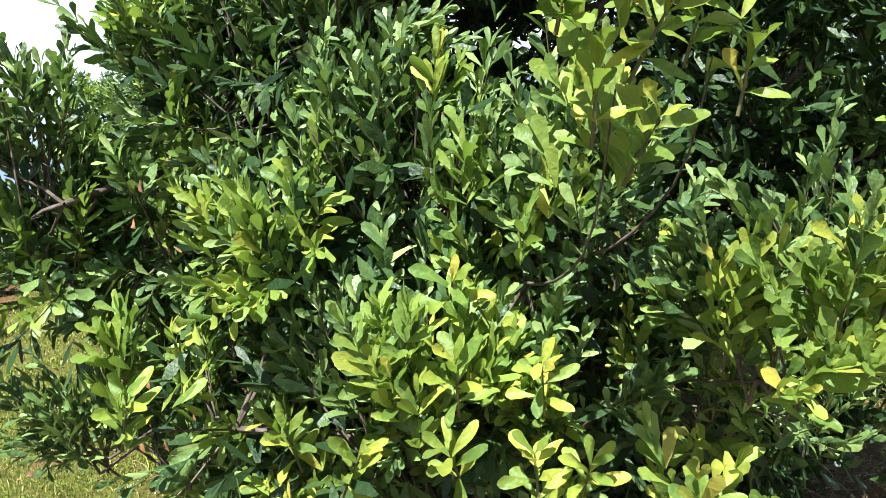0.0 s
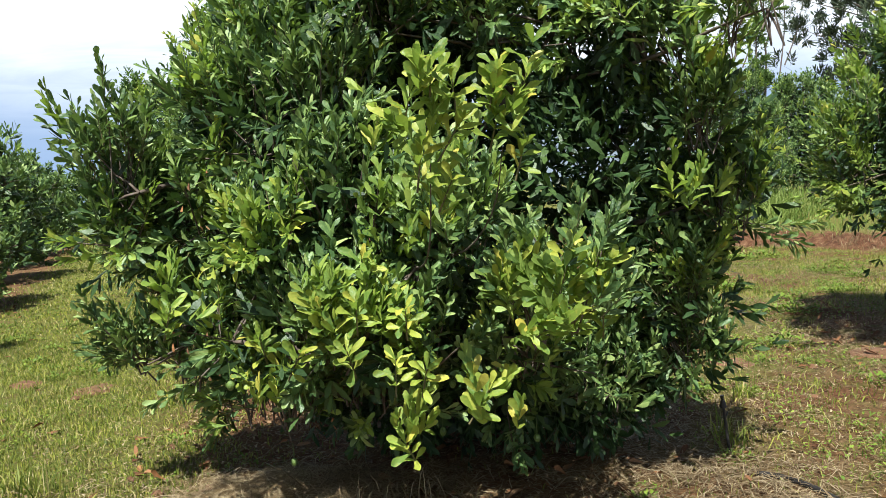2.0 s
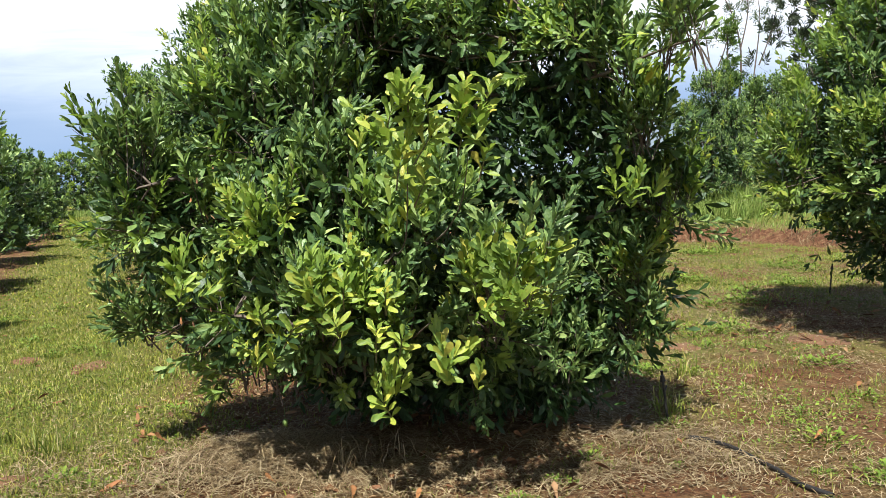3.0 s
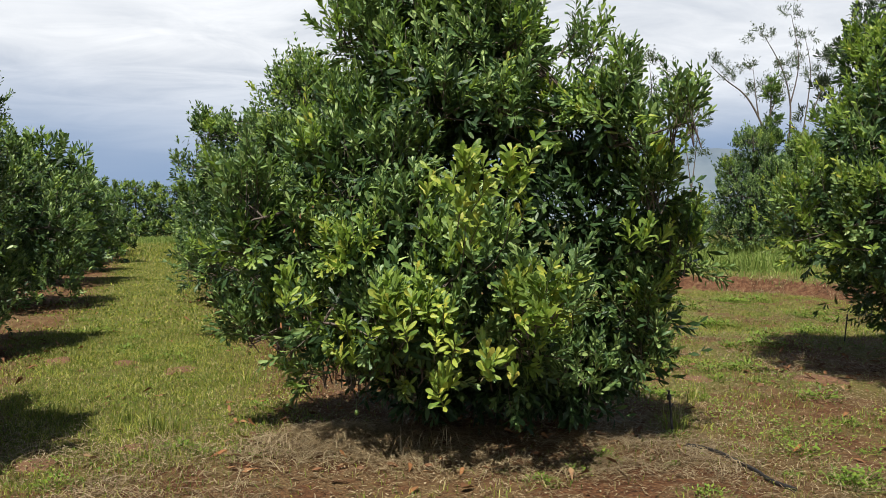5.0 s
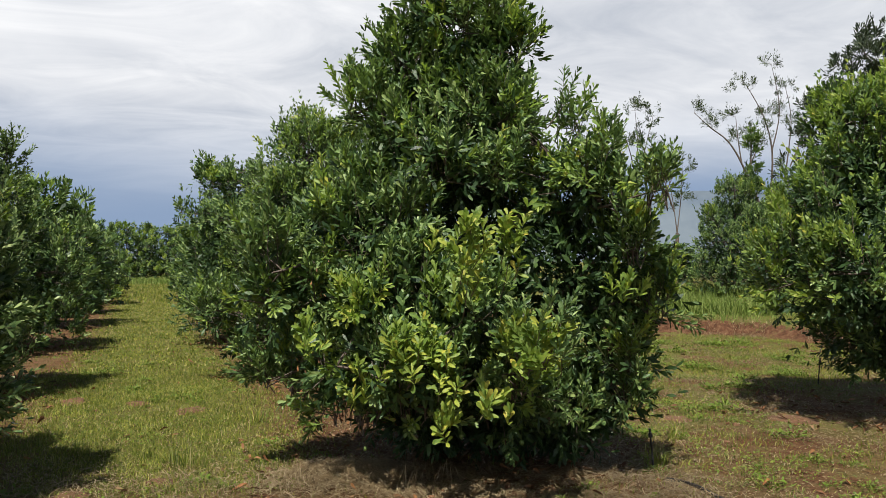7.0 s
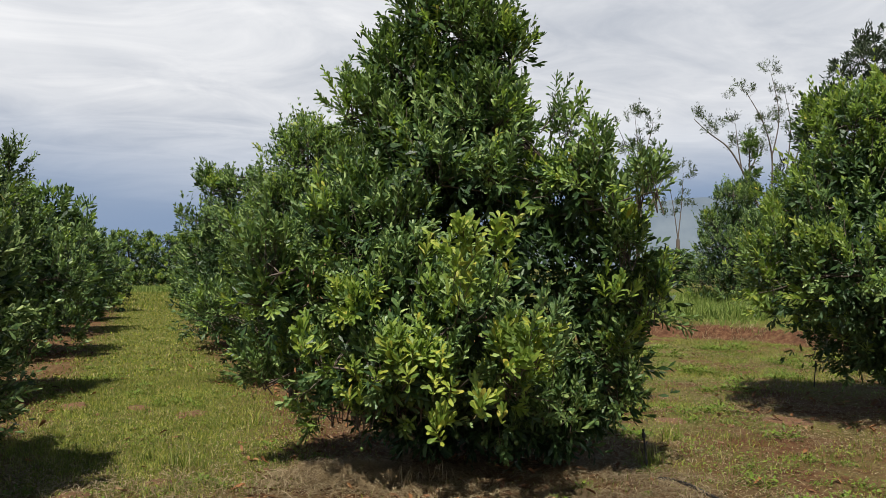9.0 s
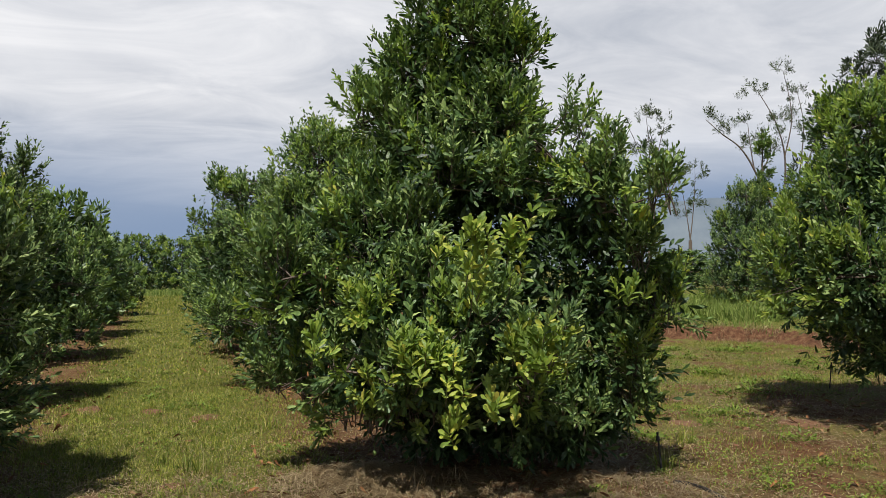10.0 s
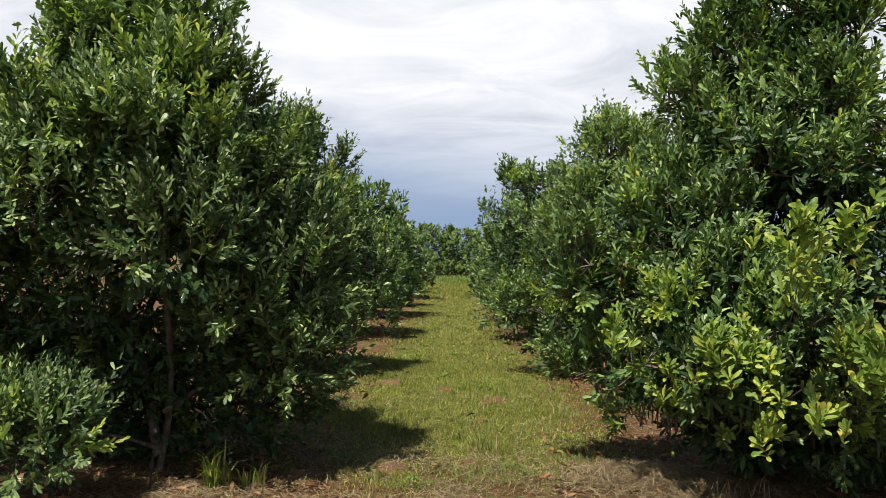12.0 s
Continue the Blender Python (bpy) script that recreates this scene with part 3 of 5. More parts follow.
main_right = [
    lobe(2.93, 5.01, 2.08, 0.22, 0.27, 0.24, 1.0, 0.2),
    lobe(3.05, 4.76, 2.12, 0.24, 0.29, 0.23, 1.0, 0.2),
    lobe(3.18, 4.55, 1.94, 0.18, 0.25, 0.16, 1.0, 0.2),
    lobe(3.16, 4.23, 1.99, 0.08, 0.12, 0.08, 1.0, 0.2),
    lobe(3.11, 3.99, 1.97, 0.05, 0.08, 0.05, 1.0, 0.2),
    lobe(3.28, 4.62, 1.62, 0.21, 0.29, 0.25, 1.0, 0.2),
    lobe(3.53, 4.75, 1.22, 0.21, 0.27, 0.25, 1.0, 0.2),
]
main_hollow = [
    lobe(3.27, 5.27, 1.65, 0.34, 0.31, 0.37, 0.7, 0.03),
    lobe(3.30, 5.16, 1.15, 0.32, 0.30, 0.35, 0.7, 0.03),
]
main_wisps = [
    lobe(2.93, 5.06, 2.57, 0.05, 0.08, 0.17, 0.8, 0.15),
    lobe(3.03, 4.91, 2.54, 0.05, 0.08, 0.16, 0.8, 0.15),
    lobe(3.10, 4.73, 2.36, 0.05, 0.08, 0.13, 0.8, 0.15),
]
main_lobes = main_top + main_core + main_back + main_left + main_middle + main_foot + main_skirt + main_right + main_hollow + main_wisps
lower_limbs = [
    ([(2.43, 5.93, 0.45), (1.9, 5.85, 0.95), (1.4, 5.75, 1.5), (0.98, 5.42, 1.48)], 0.035),
    ([(2.4, 5.9, 0.6), (2.9, 5.3, 1.15), (3.3, 4.75, 1.75)], 0.035),
    ([(2.9, 5.3, 1.15), (3.2, 5.0, 1.2), (3.42, 4.75, 1.3)], 0.02),
    ([(2.43, 5.93, 0.35), (2.85, 5.4, 0.5), (3.2, 4.95, 0.8)], 0.03),
    ([(2.43, 5.9, 0.4), (2.25, 5.5, 0.8), (2.05, 5.1, 1.2)], 0.03),
    ([(2.25, 5.5, 0.8), (2.32, 4.9, 0.78), (2.30, 4.45, 0.84), (2.28, 4.12, 0.92)], 0.008),
    ([(2.05, 5.1, 1.2), (1.97, 4.70, 1.12), (1.88, 4.30, 1.22), (1.80, 4.03, 1.5)], 0.006),
    ([(2.05, 5.1, 1.2), (2.12, 4.65, 1.16), (2.13, 4.32, 1.32), (2.10, 4.14, 1.55)], 0.006),
    ([(1.95, 5.75, 0.5), (1.55, 5.3, 0.72), (1.10, 4.88, 0.94)], 0.008),
]
upper_limbs = [
    ([(2.4, 5.9, 0.3), (1.95, 5.75, 0.5), (1.38, 5.6, 0.8)], 0.025),
    ([(2.43, 5.9, 0.25), (2.2, 5.45, 0.4), (1.9, 5.05, 0.55)], 0.025),
    ([(2.35, 5.9, 1.3), (2.65, 5.4, 1.75), (2.92, 4.98, 2.25)], 0.025),
    ([(2.4, 5.95, 0.6), (2.55, 6.4, 1.1), (2.65, 6.8, 1.6)], 0.03),
    ([(2.43, 5.9, 0.3), (2.7, 5.5, 0.6), (2.95, 5.05, 0.95)], 0.025),
    ([(2.7, 5.4, 1.9), (3.03, 4.75, 1.92), (3.15, 4.25, 2.0), (3.12, 4.02, 2.0)], 0.012),
]
main_tree = grow_tree(
    "macadamia_tree", main_lobes,
    [((2.45, 5.95, -0.05), 0.085), ((2.43, 5.93, 0.5), 0.07), ((2.35, 5.9, 1.3), 0.055), ((2.25, 5.87, 2.3), 0.035), ((2.2, 5.85, 3.3), 0.012)],
    lower_limbs + upper_limbs,
    g, "bushy green macadamia tree with bright flush leaves", leaf=0.072, young=0.10, nodes=7, size=(0.13, 0.25), wide=0.88, inner=0.12, plume=3, shape=MEDIUM, core=0.6, floor_z=0.11,
    # fill: more of the shade-darkened inner leaves, behind the gaps
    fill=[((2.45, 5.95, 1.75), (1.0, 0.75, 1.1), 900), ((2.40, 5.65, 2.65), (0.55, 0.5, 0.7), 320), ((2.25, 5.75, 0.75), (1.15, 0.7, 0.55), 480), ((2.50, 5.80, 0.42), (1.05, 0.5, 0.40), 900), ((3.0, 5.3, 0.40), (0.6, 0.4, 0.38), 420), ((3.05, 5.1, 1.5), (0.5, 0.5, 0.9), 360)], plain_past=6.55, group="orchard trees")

child("limb", limb_mesh("limb", [(2.35, 5.85, 0.5), (2.16, 5.5, 1.0), (2.10, 5.40, 1.58), (2.16, 5.55, 1.85), (2.20, 5.65, 2.3)], [0.016, 0.014, 0.011, 0.009, 0.004], 6), main_tree)

# bright flush growth on the sunny front of the tree
flush = [
    ((1.69, 4.61, 0.88), (0.28, 0.14, 0.15), 40), ((1.46, 4.88, 1.27), (0.17, 0.14, 0.18), 18), ((2.30, 4.10, 1.02), (0.14, 0.11, 0.11), 18),
    ((1.44, 4.84, 0.70), (0.15, 0.11, 0.10), 18), ((1.93, 4.64, 1.22), (0.17, 0.14, 0.15), 18),
]
sprigs = [
    ((1.81, 4.03, 1.58), (0.05, 0.05, 0.15), 8), ((2.10, 4.14, 1.60), (0.05, 0.05, 0.15), 8), ((1.86, 4.15, 1.35), (0.06, 0.06, 0.08), 6), ((2.12, 4.22, 0.95), (0.12, 0.10, 0.06), 8), ((1.10, 4.92, 0.97), (0.10, 0.08, 0.04), 8),
    ((2.04, 4.26, 0.66), (0.05, 0.06, 0.06), 6), ((3.08, 4.46, 1.24), (0.09, 0.10, 0.09), 8), ((3.18, 4.20, 2.00), (0.12, 0.10, 0.09), 8), ((1.82, 4.55, 0.50), (0.05, 0.06, 0.05), 6), ((2.40, 4.56, 0.66), (0.07, 0.07, 0.09), 8),
]
fresh = [shoots_in(flush, 0.1, g, 0.1, 0.8, 6), shoots_in(sprigs, 0.1, g, 0.1, 0.8, 2)]
fb, fd, fa = (np.concatenate([q[k] for q in fresh]) for k in range(3))
fd = unit(fd + np.array([0, -0.15, 0.35]))
fm, fs = crown_mesh("flush_growth", fb, fd, fa, g, size=(0.09, 0.15), nodes=4, leaf=0.070, wide=1.05, shape=MEDIUM, mats=[LEAF_MID, LEAF_NEW, LEAF_NEW], spread=0.8, sunward=1.0)
child("flush_growth", fm, main_tree, "bright yellow-green new leaves", "stuff")


def dead_leaves(spots):
    """Brown withered leaves caught in the crown."""
    gg = np.random.default_rng(77)
    P = np.concatenate([np.array(c) + gg.normal(0, 0.05, (k, 3)) for c, k in spots])
    n = len(P)
    D = np.stack([gg.normal(0, 0.5, n), gg.normal(-0.3, 0.5, n), gg.normal(-0.8, 0.3, n)], 1)
    V, F, q = leaf_arrays(P, D, gg.normal(size=(n, 3)), gg.uniform(0.022, 0.036, n), gg.uniform(0.9, 1.2, n), gg.uniform(0.6, 1.6, n), gg.normal(0.1, 0.3, n), gg.uniform(0.2, 0.6, n), COARSE)
    child("dead_leaves", mesh_of("dead_leaves", V, F, [LEAF_DEAD]), main_tree, "withered red-brown leaves", "stuff")


dead_leaves([((1.22, 5.16, 1.42), 5), ((1.12, 5.24, 0.92), 7), ((1.45, 5.18, 1.55), 4), ((1.95, 5.0, 1.55), 4), ((1.62, 4.9, 0.50), 4)])


def single_leaves(count):
    """Leaf meshes that the flush shoots share."""
    out = []
    for k in range(count):
        gg = np.random.default_rng(300 + k)
        one = lambda v: np.array([v])
        V, F, q = leaf_arrays(np.zeros((1, 3)), np.array([[0, 1.0, 0]]), np.array([[0, 0, 1.0]]), one(1.0), one(gg.uniform(0.85, 1.15)), one(gg.uniform(0.2, 0.8)), one(gg.uniform(-0.1, 0.4)), one(gg.uniform(0.3, 0.9)),
                              ((0.0, 0.018), (0.2, 0.06), (0.42, 0.11), (0.64, 0.15), (0.84, 0.15), (0.95, 0.10), (1.0, 0.035)), True, one(gg.normal(0, 0.5)))
        out.append(mesh_of("leaf", V, F, [LEAF_HERO]))
    return out


LEAVES = single_leaves(6)


def flush_shoot(tip, parent, seed, length=0.17):
    """One bright shoot: a stem and its single leaves."""
    gg = np.random.default_rng(seed)
    tip = Vector(tip)
    d = Vector((gg.normal(0, 0.25), -0.35 + gg.normal(0, 0.2), 0.9)).normalized()
    base = tip - d * length
    V, F = tubes(np.array([base]), np.array([tip]), np.array([0.004]), np.array([0.0018]), 5, 0.0, 2)
    stem = child("flush_shoot", mesh_of("flush_shoot", V, F, [STEM]), parent, "yellow-green shoot with fresh leaves")
    x = d.orthogonal().normalized()
    turn = gg.uniform(0, 6.28)
    for k in range(4):
        t = (0.3, 0.58, 0.8, 0.98)[k]
        for j in range(3 if k < 3 else 2):
            side = Matrix.Rotation(turn + k * 1.05 + j * 2.094 + gg.normal(0, 0.2), 3, d) @ x
            lean = radians(80 - 46 * t + gg.normal(0, 12))
            ld = (d * math.cos(lean) + side * math.sin(lean)).normalized()
            up = (d * 0.4 - side * 0.3 + Vector((SUN_FROM.x * 1.6, SUN_FROM.y * 1.6, SUN_FROM.z * 0.5))).normalized()
            lx = ld.cross(up).normalized()
            rot = Matrix((lx, ld, lx.cross(ld))).transposed().to_4x4()
            s = gg.uniform(0.070, 0.096) * (0.8 if k == 3 else 1.0)
            ob = new("leaf", LEAVES[int(gg.integers(len(LEAVES)))])
            ob.parent = stem
            ob.matrix_basis = Matrix.Translation(base + d * length * t) @ rot @ Matrix.Scale(s, 4)


for i, tip in enumerate(((1.77, 3.90, 1.80), (1.84, 3.92, 1.74), (1.73, 3.98, 1.71), (2.07, 4.08, 1.81), (2.16, 4.06, 1.78), (1.49, 4.93, 1.45), (1.54, 4.84, 1.38), (1.35, 4.92, 1.27),
                         (1.70, 4.52, 1.19), (1.53, 4.56, 1.06), (1.65, 4.45, 1.04), (1.81, 4.39, 1.01), (1.35, 4.76, 0.91), (1.47, 4.60, 0.86), (1.60, 4.43, 0.88), (1.76, 4.38, 0.84),
                         (1.86, 4.34, 0.80), (2.28, 4.02, 1.22), (2.37, 4.03, 1.14), (2.43, 4.09, 0.99), (2.29, 4.02, 1.02), (2.18, 4.24, 1.07), (2.03, 4.20, 0.73), (1.05, 4.82, 1.05),
                         (1.80, 4.45, 0.51), (1.88, 3.97, 1.62), (1.77, 4.02, 1.55), (1.86, 4.01, 1.45), (2.08, 4.12, 1.66), (2.17, 4.11, 1.57), (2.21, 4.05, 0.97))):
    flush_shoot(tip, main_tree, 400 + i, 0.14)


def row_tree(seed, h, w, label, shoots, leaf=0.072, lod=1, skirt=0.15, low=0.55, top=0.3, young=0.08, tips=2, core=0.25, extra=(), mats=None):
    """An orchard tree about h high and 2 w wide, at the origin: rings of lobes round a trunk. low, top: how wide the crown is at its foot and near its tip."""
    gg = np.random.default_rng(seed)
    e = w - 0.12
    lobes = [((0, 0, h * 0.42), (e * 0.72, e * 0.72, h * 0.34), int(shoots * 0.16)), ((gg.uniform(-0.1, 0.1), gg.uniform(-0.1, 0.1), h * 0.80), (e * top, e * top, h * 0.15), int(shoots * 0.10))]
    forks = []
    for zf, rf, sf, n, share in ((0.16, low, 0.34, 7, 0.045), (0.40, 0.50, 0.38, 6, 0.048), (0.62, top, 0.30, 5, 0.038)):
        for k in range(n):
            a = 2 * math.pi * (k + gg.uniform(-0.25, 0.25)) / n + zf * 9
            z, r, s = h * (zf + gg.uniform(-0.05, 0.05)), e * rf * gg.uniform(0.85, 1.12), e * sf * gg.uniform(0.85, 1.15)
            c = (math.cos(a) * r, math.sin(a) * r, z)
            lobes.append((c, (s, s, s * gg.uniform(0.95, 1.3)), int(shoots * share)))
            if k % 2 == 0:
                forks.append(([(0, 0, z * 0.5), (c[0] * 0.5, c[1] * 0.5, z * 0.78), c], 0.03))
    for k in range(tips):
        a = gg.uniform(0, 6.28)
        lobes.append(((math.cos(a) * e * top, math.sin(a) * e * top, h * gg.uniform(0.76, 0.86)), (e * 0.13, e * 0.13, h * 0.13), int(shoots * 0.025)))
    lobes += list(extra)
    kw = dict(leaf=leaf, young=young, group="orchard trees", floor_z=skirt, size=(0.12, 0.24), wide=1.0)
    if core and lod < 4:
        kw["fill"] = [((0, 0, h * 0.42), (e * 0.8, e * 0.8, h * 0.42), int(shoots * 0.22))]
    if mats:
        kw["mats"] = mats
    kw.update(shape=COARSE if lod == 0 else CRUDE, ribbed=False, nodes=5 if lod < 3 else (4 if lod < 4 else 3), inner=0.12, core=core if lod < 4 else 0.35, plume=5 if lod < 4 else 4)
    return grow_tree("macadamia_tree", lobes, [((0, 0, -0.05), 0.075), ((0.02, 0.01, h * 0.3), 0.055), ((-0.02, 0.02, h * 0.6), 0.035), ((0, 0, h * 0.92), 0.01)], forks, gg, label, **kw)


def at(x, y, turn=0, sx=1.0, sz=1.0):
    return pose(x, y, float(ground_z(x, y)), 0, 0, turn) @ Matrix.Diagonal((sx, sx, sz, 1))


DARK_ROW = [LEAF_ROW, LEAF_MID, LEAF_NEW]
DIM = "dark green macadamia tree in a grassy orchard row"
near_upper = [
    ((0.00, 0.00, 3.10), (0.36, 0.46, 0.60), 290),
    ((-0.24, -0.10, 2.66), (0.36, 0.46, 0.50), 260),
    ((0.27, 0.00, 2.58), (0.40, 0.48, 0.48), 270),
    ((-0.92, -0.30, 1.95), (0.52, 0.56, 0.60), 380),
    ((0.00, -0.62, 2.05), (0.58, 0.46, 0.58), 360),
    ((0.58, -0.20, 1.88), (0.44, 0.54, 0.48), 300),
    ((0.00, 0.80, 1.50), (1.20, 0.80, 1.20), 420),
    ((-0.35, -0.85, 1.72), (0.60, 0.38, 0.42), 260),
    ((0.52, -0.75, 1.55), (0.50, 0.38, 0.42), 230),
    ((-0.30, 0.10, 3.20), (0.16, 0.20, 0.36), 50),
    ((0.92, -0.05, 2.08), (0.27, 0.32, 0.38), 130),
    ((0.68, -0.10, 2.50), (0.20, 0.26, 0.36), 100),
    ((0.58, -0.10, 2.95), (0.10, 0.12, 0.24), 24),
    ((0.20, -0.05, 3.45), (0.10, 0.12, 0.30), 28),
]
near_lower = [
    ((1.08, 0.10, 1.30), (0.46, 0.60, 0.55), 330),
    ((-1.20, 0.00, 1.20), (0.50, 0.60, 0.60), 330),
    ((1.10, 0.10, 0.76), (0.42, 0.58, 0.42), 270),
    ((0.00, 0.55, 0.75), (1.20, 0.65, 0.50), 260),
    ((-0.22, -0.98, 0.40), (0.44, 0.32, 0.32), 250),
    ((0.05, 0.35, 0.42), (1.25, 0.40, 0.40), 340),
    ((-0.95, -0.10, 0.55), (0.50, 0.50, 0.50), 200),
    ((0.85, -0.35, 1.10), (0.36, 0.36, 0.40), 130),
]
near_lobes = near_upper + near_lower
left_near = grow_tree(
    "macadamia_tree", near_lobes, [((0.28, -0.12, -0.05), 0.027), ((0.33, -0.08, 0.5), 0.022), ((0.30, -0.15, 1.2), 0.021), ((0.1, 0.0, 2.3), 0.025), ((0.05, 0, 3.4), 0.01)],
    [([(0.28, -0.12, 0.1), (0.0, 0.1, 0.9), (-0.5, 0.0, 2.0), (-0.45, -0.1, 2.9)], 0.04), ([(0.30, -0.12, 0.4), (0.7, 0.0, 0.7), (1.15, 0.1, 1.1)], 0.022), ([(0.0, 0.1, 0.9), (-0.6, 0.0, 1.1), (-1.2, 0.0, 1.3)], 0.025),
     ([(0.28, -0.12, 0.15), (0.05, -0.4, 0.3), (-0.2, -0.92, 0.40)], 0.016), ([(0.30, -0.15, 1.2), (0.2, -0.45, 1.6), (0.0, -0.62, 2.1)], 0.02), ([(0.30, -0.15, 1.2), (0.6, -0.2, 1.7), (0.70, -0.15, 2.2), (0.60, -0.1, 2.9)], 0.02),
     ([(0.0, 0.1, 0.9), (0.0, 0.5, 1.2), (0.0, 0.8, 1.7)], 0.03)],
    np.random.default_rng(31), "tall dark macadamia tree with upright shoots", leaf=0.062, young=0.07, nodes=7, size=(0.14, 0.28), wide=0.95, inner=0.1, plume=4, shape=COARSE, ribbed=False, core=0.4, floor_z=0.05, spread=1.1,
    fill=[((0, 0.1, 1.4), (1.3, 1.0, 1.3), 850), ((0, 0.0, 2.5), (0.7, 0.6, 0.7), 300), ((0.05, 0.25, 0.45), (1.6, 0.55, 0.55), 900)], mats=DARK_ROW, group="orchard trees")
left_near.matrix_basis = at(-2.2, 5.45, 0)
fb, fd, fa, _ = shoots_in([((1.32, 0.35, 1.70), (0.09, 0.09, 0.32), 40), ((-0.45, -1.22, 0.40), (0.16, 0.10, 0.18), 50), ((0.60, -0.66, 2.15), (0.26, 0.16, 0.26), 90), ((0.30, -1.05, 2.15), (0.36, 0.15, 0.30), 110), ((-0.25, -1.05, 2.35), (0.14, 0.12, 0.20), 36), ((0.40, -0.45, 2.95), (0.24, 0.14, 0.36), 90), ((0.45, -0.68, 2.50), (0.32, 0.16, 0.34), 130), ((-0.10, -0.60, 2.85), (0.28, 0.14, 0.30), 80), ((-0.95, -0.85, 2.0), (0.24, 0.14, 0.34), 60)], 0.1, g, 0.1, 0.28, 4)
fm, fs = crown_mesh("flush_growth", fb, fd, fa, g, size=(0.12, 0.24), nodes=6, leaf=0.062, wide=0.95, shape=COARSE, ribbed=False, mats=[LEAF_ROW, LEAF_MID, LEAF_NEW])
child("flush_growth", fm, left_near, "brighter young leaves", "stuff")
left_next = row_tree(32, 3.52, 1.45, DIM, 4400, leaf=0.060, lod=2, young=0.07, top=0.36, mats=DARK_ROW, extra=[((0.74, 0.0, 2.50), (0.13, 0.16, 0.50), 90), ((0.30, -0.15, 2.80), (0.24, 0.24, 0.45), 120)])
left_next.matrix_basis = at(-2.12, 9.9, 0)
right_next = row_tree(33, 3.7, 1.4, "tall macadamia tree with pale new tips", 4800, leaf=0.060, lod=2, young=0.24, top=0.46, extra=[((-0.03, 0.0, 3.40), (0.10, 0.10, 0.28), 30), ((-1.0, 0.75, 0.95), (0.38, 0.38, 0.45), 150)])
right_next.matrix_basis = at(2.15, 10.5, 40)
right_side = row_tree(34, 3.6, 2.0, "broad macadamia tree with yellowish sunlit leaves", 5400, leaf=0.068, lod=2, young=0.5, skirt=0.45, low=0.12, top=0.36, core=0.5)
right_side.matrix_basis = at(7.3, 5.75, 10)
far_a = row_tree(35, 3.55, 1.88, DIM, 2400, core=0.4, lod=3, leaf=0.085, top=0.46, young=0.12)
far_a.matrix_basis = at(1.9, 15.2, 0)
far_b = row_tree(36, 3.1, 1.75, DIM, 2200, core=0.4, lod=3, leaf=0.085, top=0.4)
far_b.matrix_basis = at(-2.2, 15.0, 0)
copy_thing(far_a, at(16.0, 18.2, 235, 0.82, 1.02))
copy_thing(far_b, at(19.5, 19.5, 282, 1.2, 1.15))
dim_a = row_tree(37, 3.5, 1.85, DIM, 720, lod=4, leaf=0.17, top=0.44, young=0.1)
dim_a.matrix_basis = at(-2.1, 20.1, 30)
dim_b = row_tree(38, 3.3, 1.75, DIM, 720, lod=4, leaf=0.17, top=0.4, young=0.1)
dim_b.matrix_basis = at(2.3, 20.0, 10)
for i, y in enumerate((24.9, 29.6, 34.4, 39.2)):
    copy_thing((dim_b, dim_a)[i % 2], at(-2.15 + 0.1 * math.sin(i * 3), y, 75 * i + 30, 0.97 + 0.05 * math.sin(i * 2.3), 0.90 + 0.05 * math.sin(i * 1.7)))
for i, y in enumerate((24.8, 29.7, 34.5)):
    copy_thing((dim_a, dim_b)[i % 2], at(2.35 + 0.1 * math.sin(i * 2), y, 64 * i + 10, 0.98 + 0.05 * math.sin(i * 1.3), 0.97 + 0.06 * math.sin(i * 2.7)))
slim_tree = row_tree(40, 5.5, 0.50, "slim upright tree behind the orchard", 420, lod=3, leaf=0.13, top=0.45, low=0.5, skirt=0.2, tips=1)
slim_tree.matrix_basis = at(17.8, 19.5, 0)
end_tree = row_tree(39, 4.4, 2.5, "leafy green tree at the end of the lane", 1500, lod=4, leaf=0.17, top=0.6, young=0.45, low=0.7, skirt=0.0)
end_tree.matrix_basis = at(-7.5, 61, 0)
for i, (x, y, s, sz) in enumerate(((-4.4, 60, 1.0, 0.95), (-1.3, 62, 1.05, 1.02), (1.5, 60.5, 1.0, 0.94), (4.4, 61.5, 1.0, 1.0), (7.4, 61, 1.1, 1.0))):
    copy_thing(end_tree, at(x, y, 77 * i + 40, s, sz))
for i, (x, y, s, sz) in enumerate(((20.5, 27.0, 1.2, 0.46), (24.0, 33.0, 1.3, 0.48))):
    copy_thing((dim_a, dim_b)[i % 2], at(x, y, 47 * i, s, sz))


def feathery_tree(seed, limbs, label, spread=0.9, leaf=0.30, shoots=14, mat=FEATHER, name="feathery_tree", squash=0.45):
    """A tall thin tree with bare limbs and tufts of fine leaves at their ends."""
    gg = np.random.default_rng(seed)
    lobes, forks = [], []
    for pts in limbs:
        forks.append((pts, 0.085 if len(pts) > 3 else 0.055))
        for q in pts[-2:]:
            for k in range(3):
                c = np.array(q) + gg.normal(0, spread * 0.5, 3) * (1, 1, 0.6)
                lobes.append((tuple(c), (spread * 0.6, spread * 0.6, spread * squash * 0.6), shoots))
    x, y = limbs[0][0][0], limbs[0][0][1]
    z = float(ground_z(x, y))
    return grow_tree(name, lobes, [((x, y, z - 0.1), 0.24), ((x, y, z + 2.5), 0.18), (limbs[0][0], 0.14)], forks, gg, label, leaf=leaf, size=(0.3, 0.6), nodes=3, shape=COARSE, ribbed=False, wide=0.5, young=0.0, plume=4, inner=0.4, core=0.0, mats=[mat])


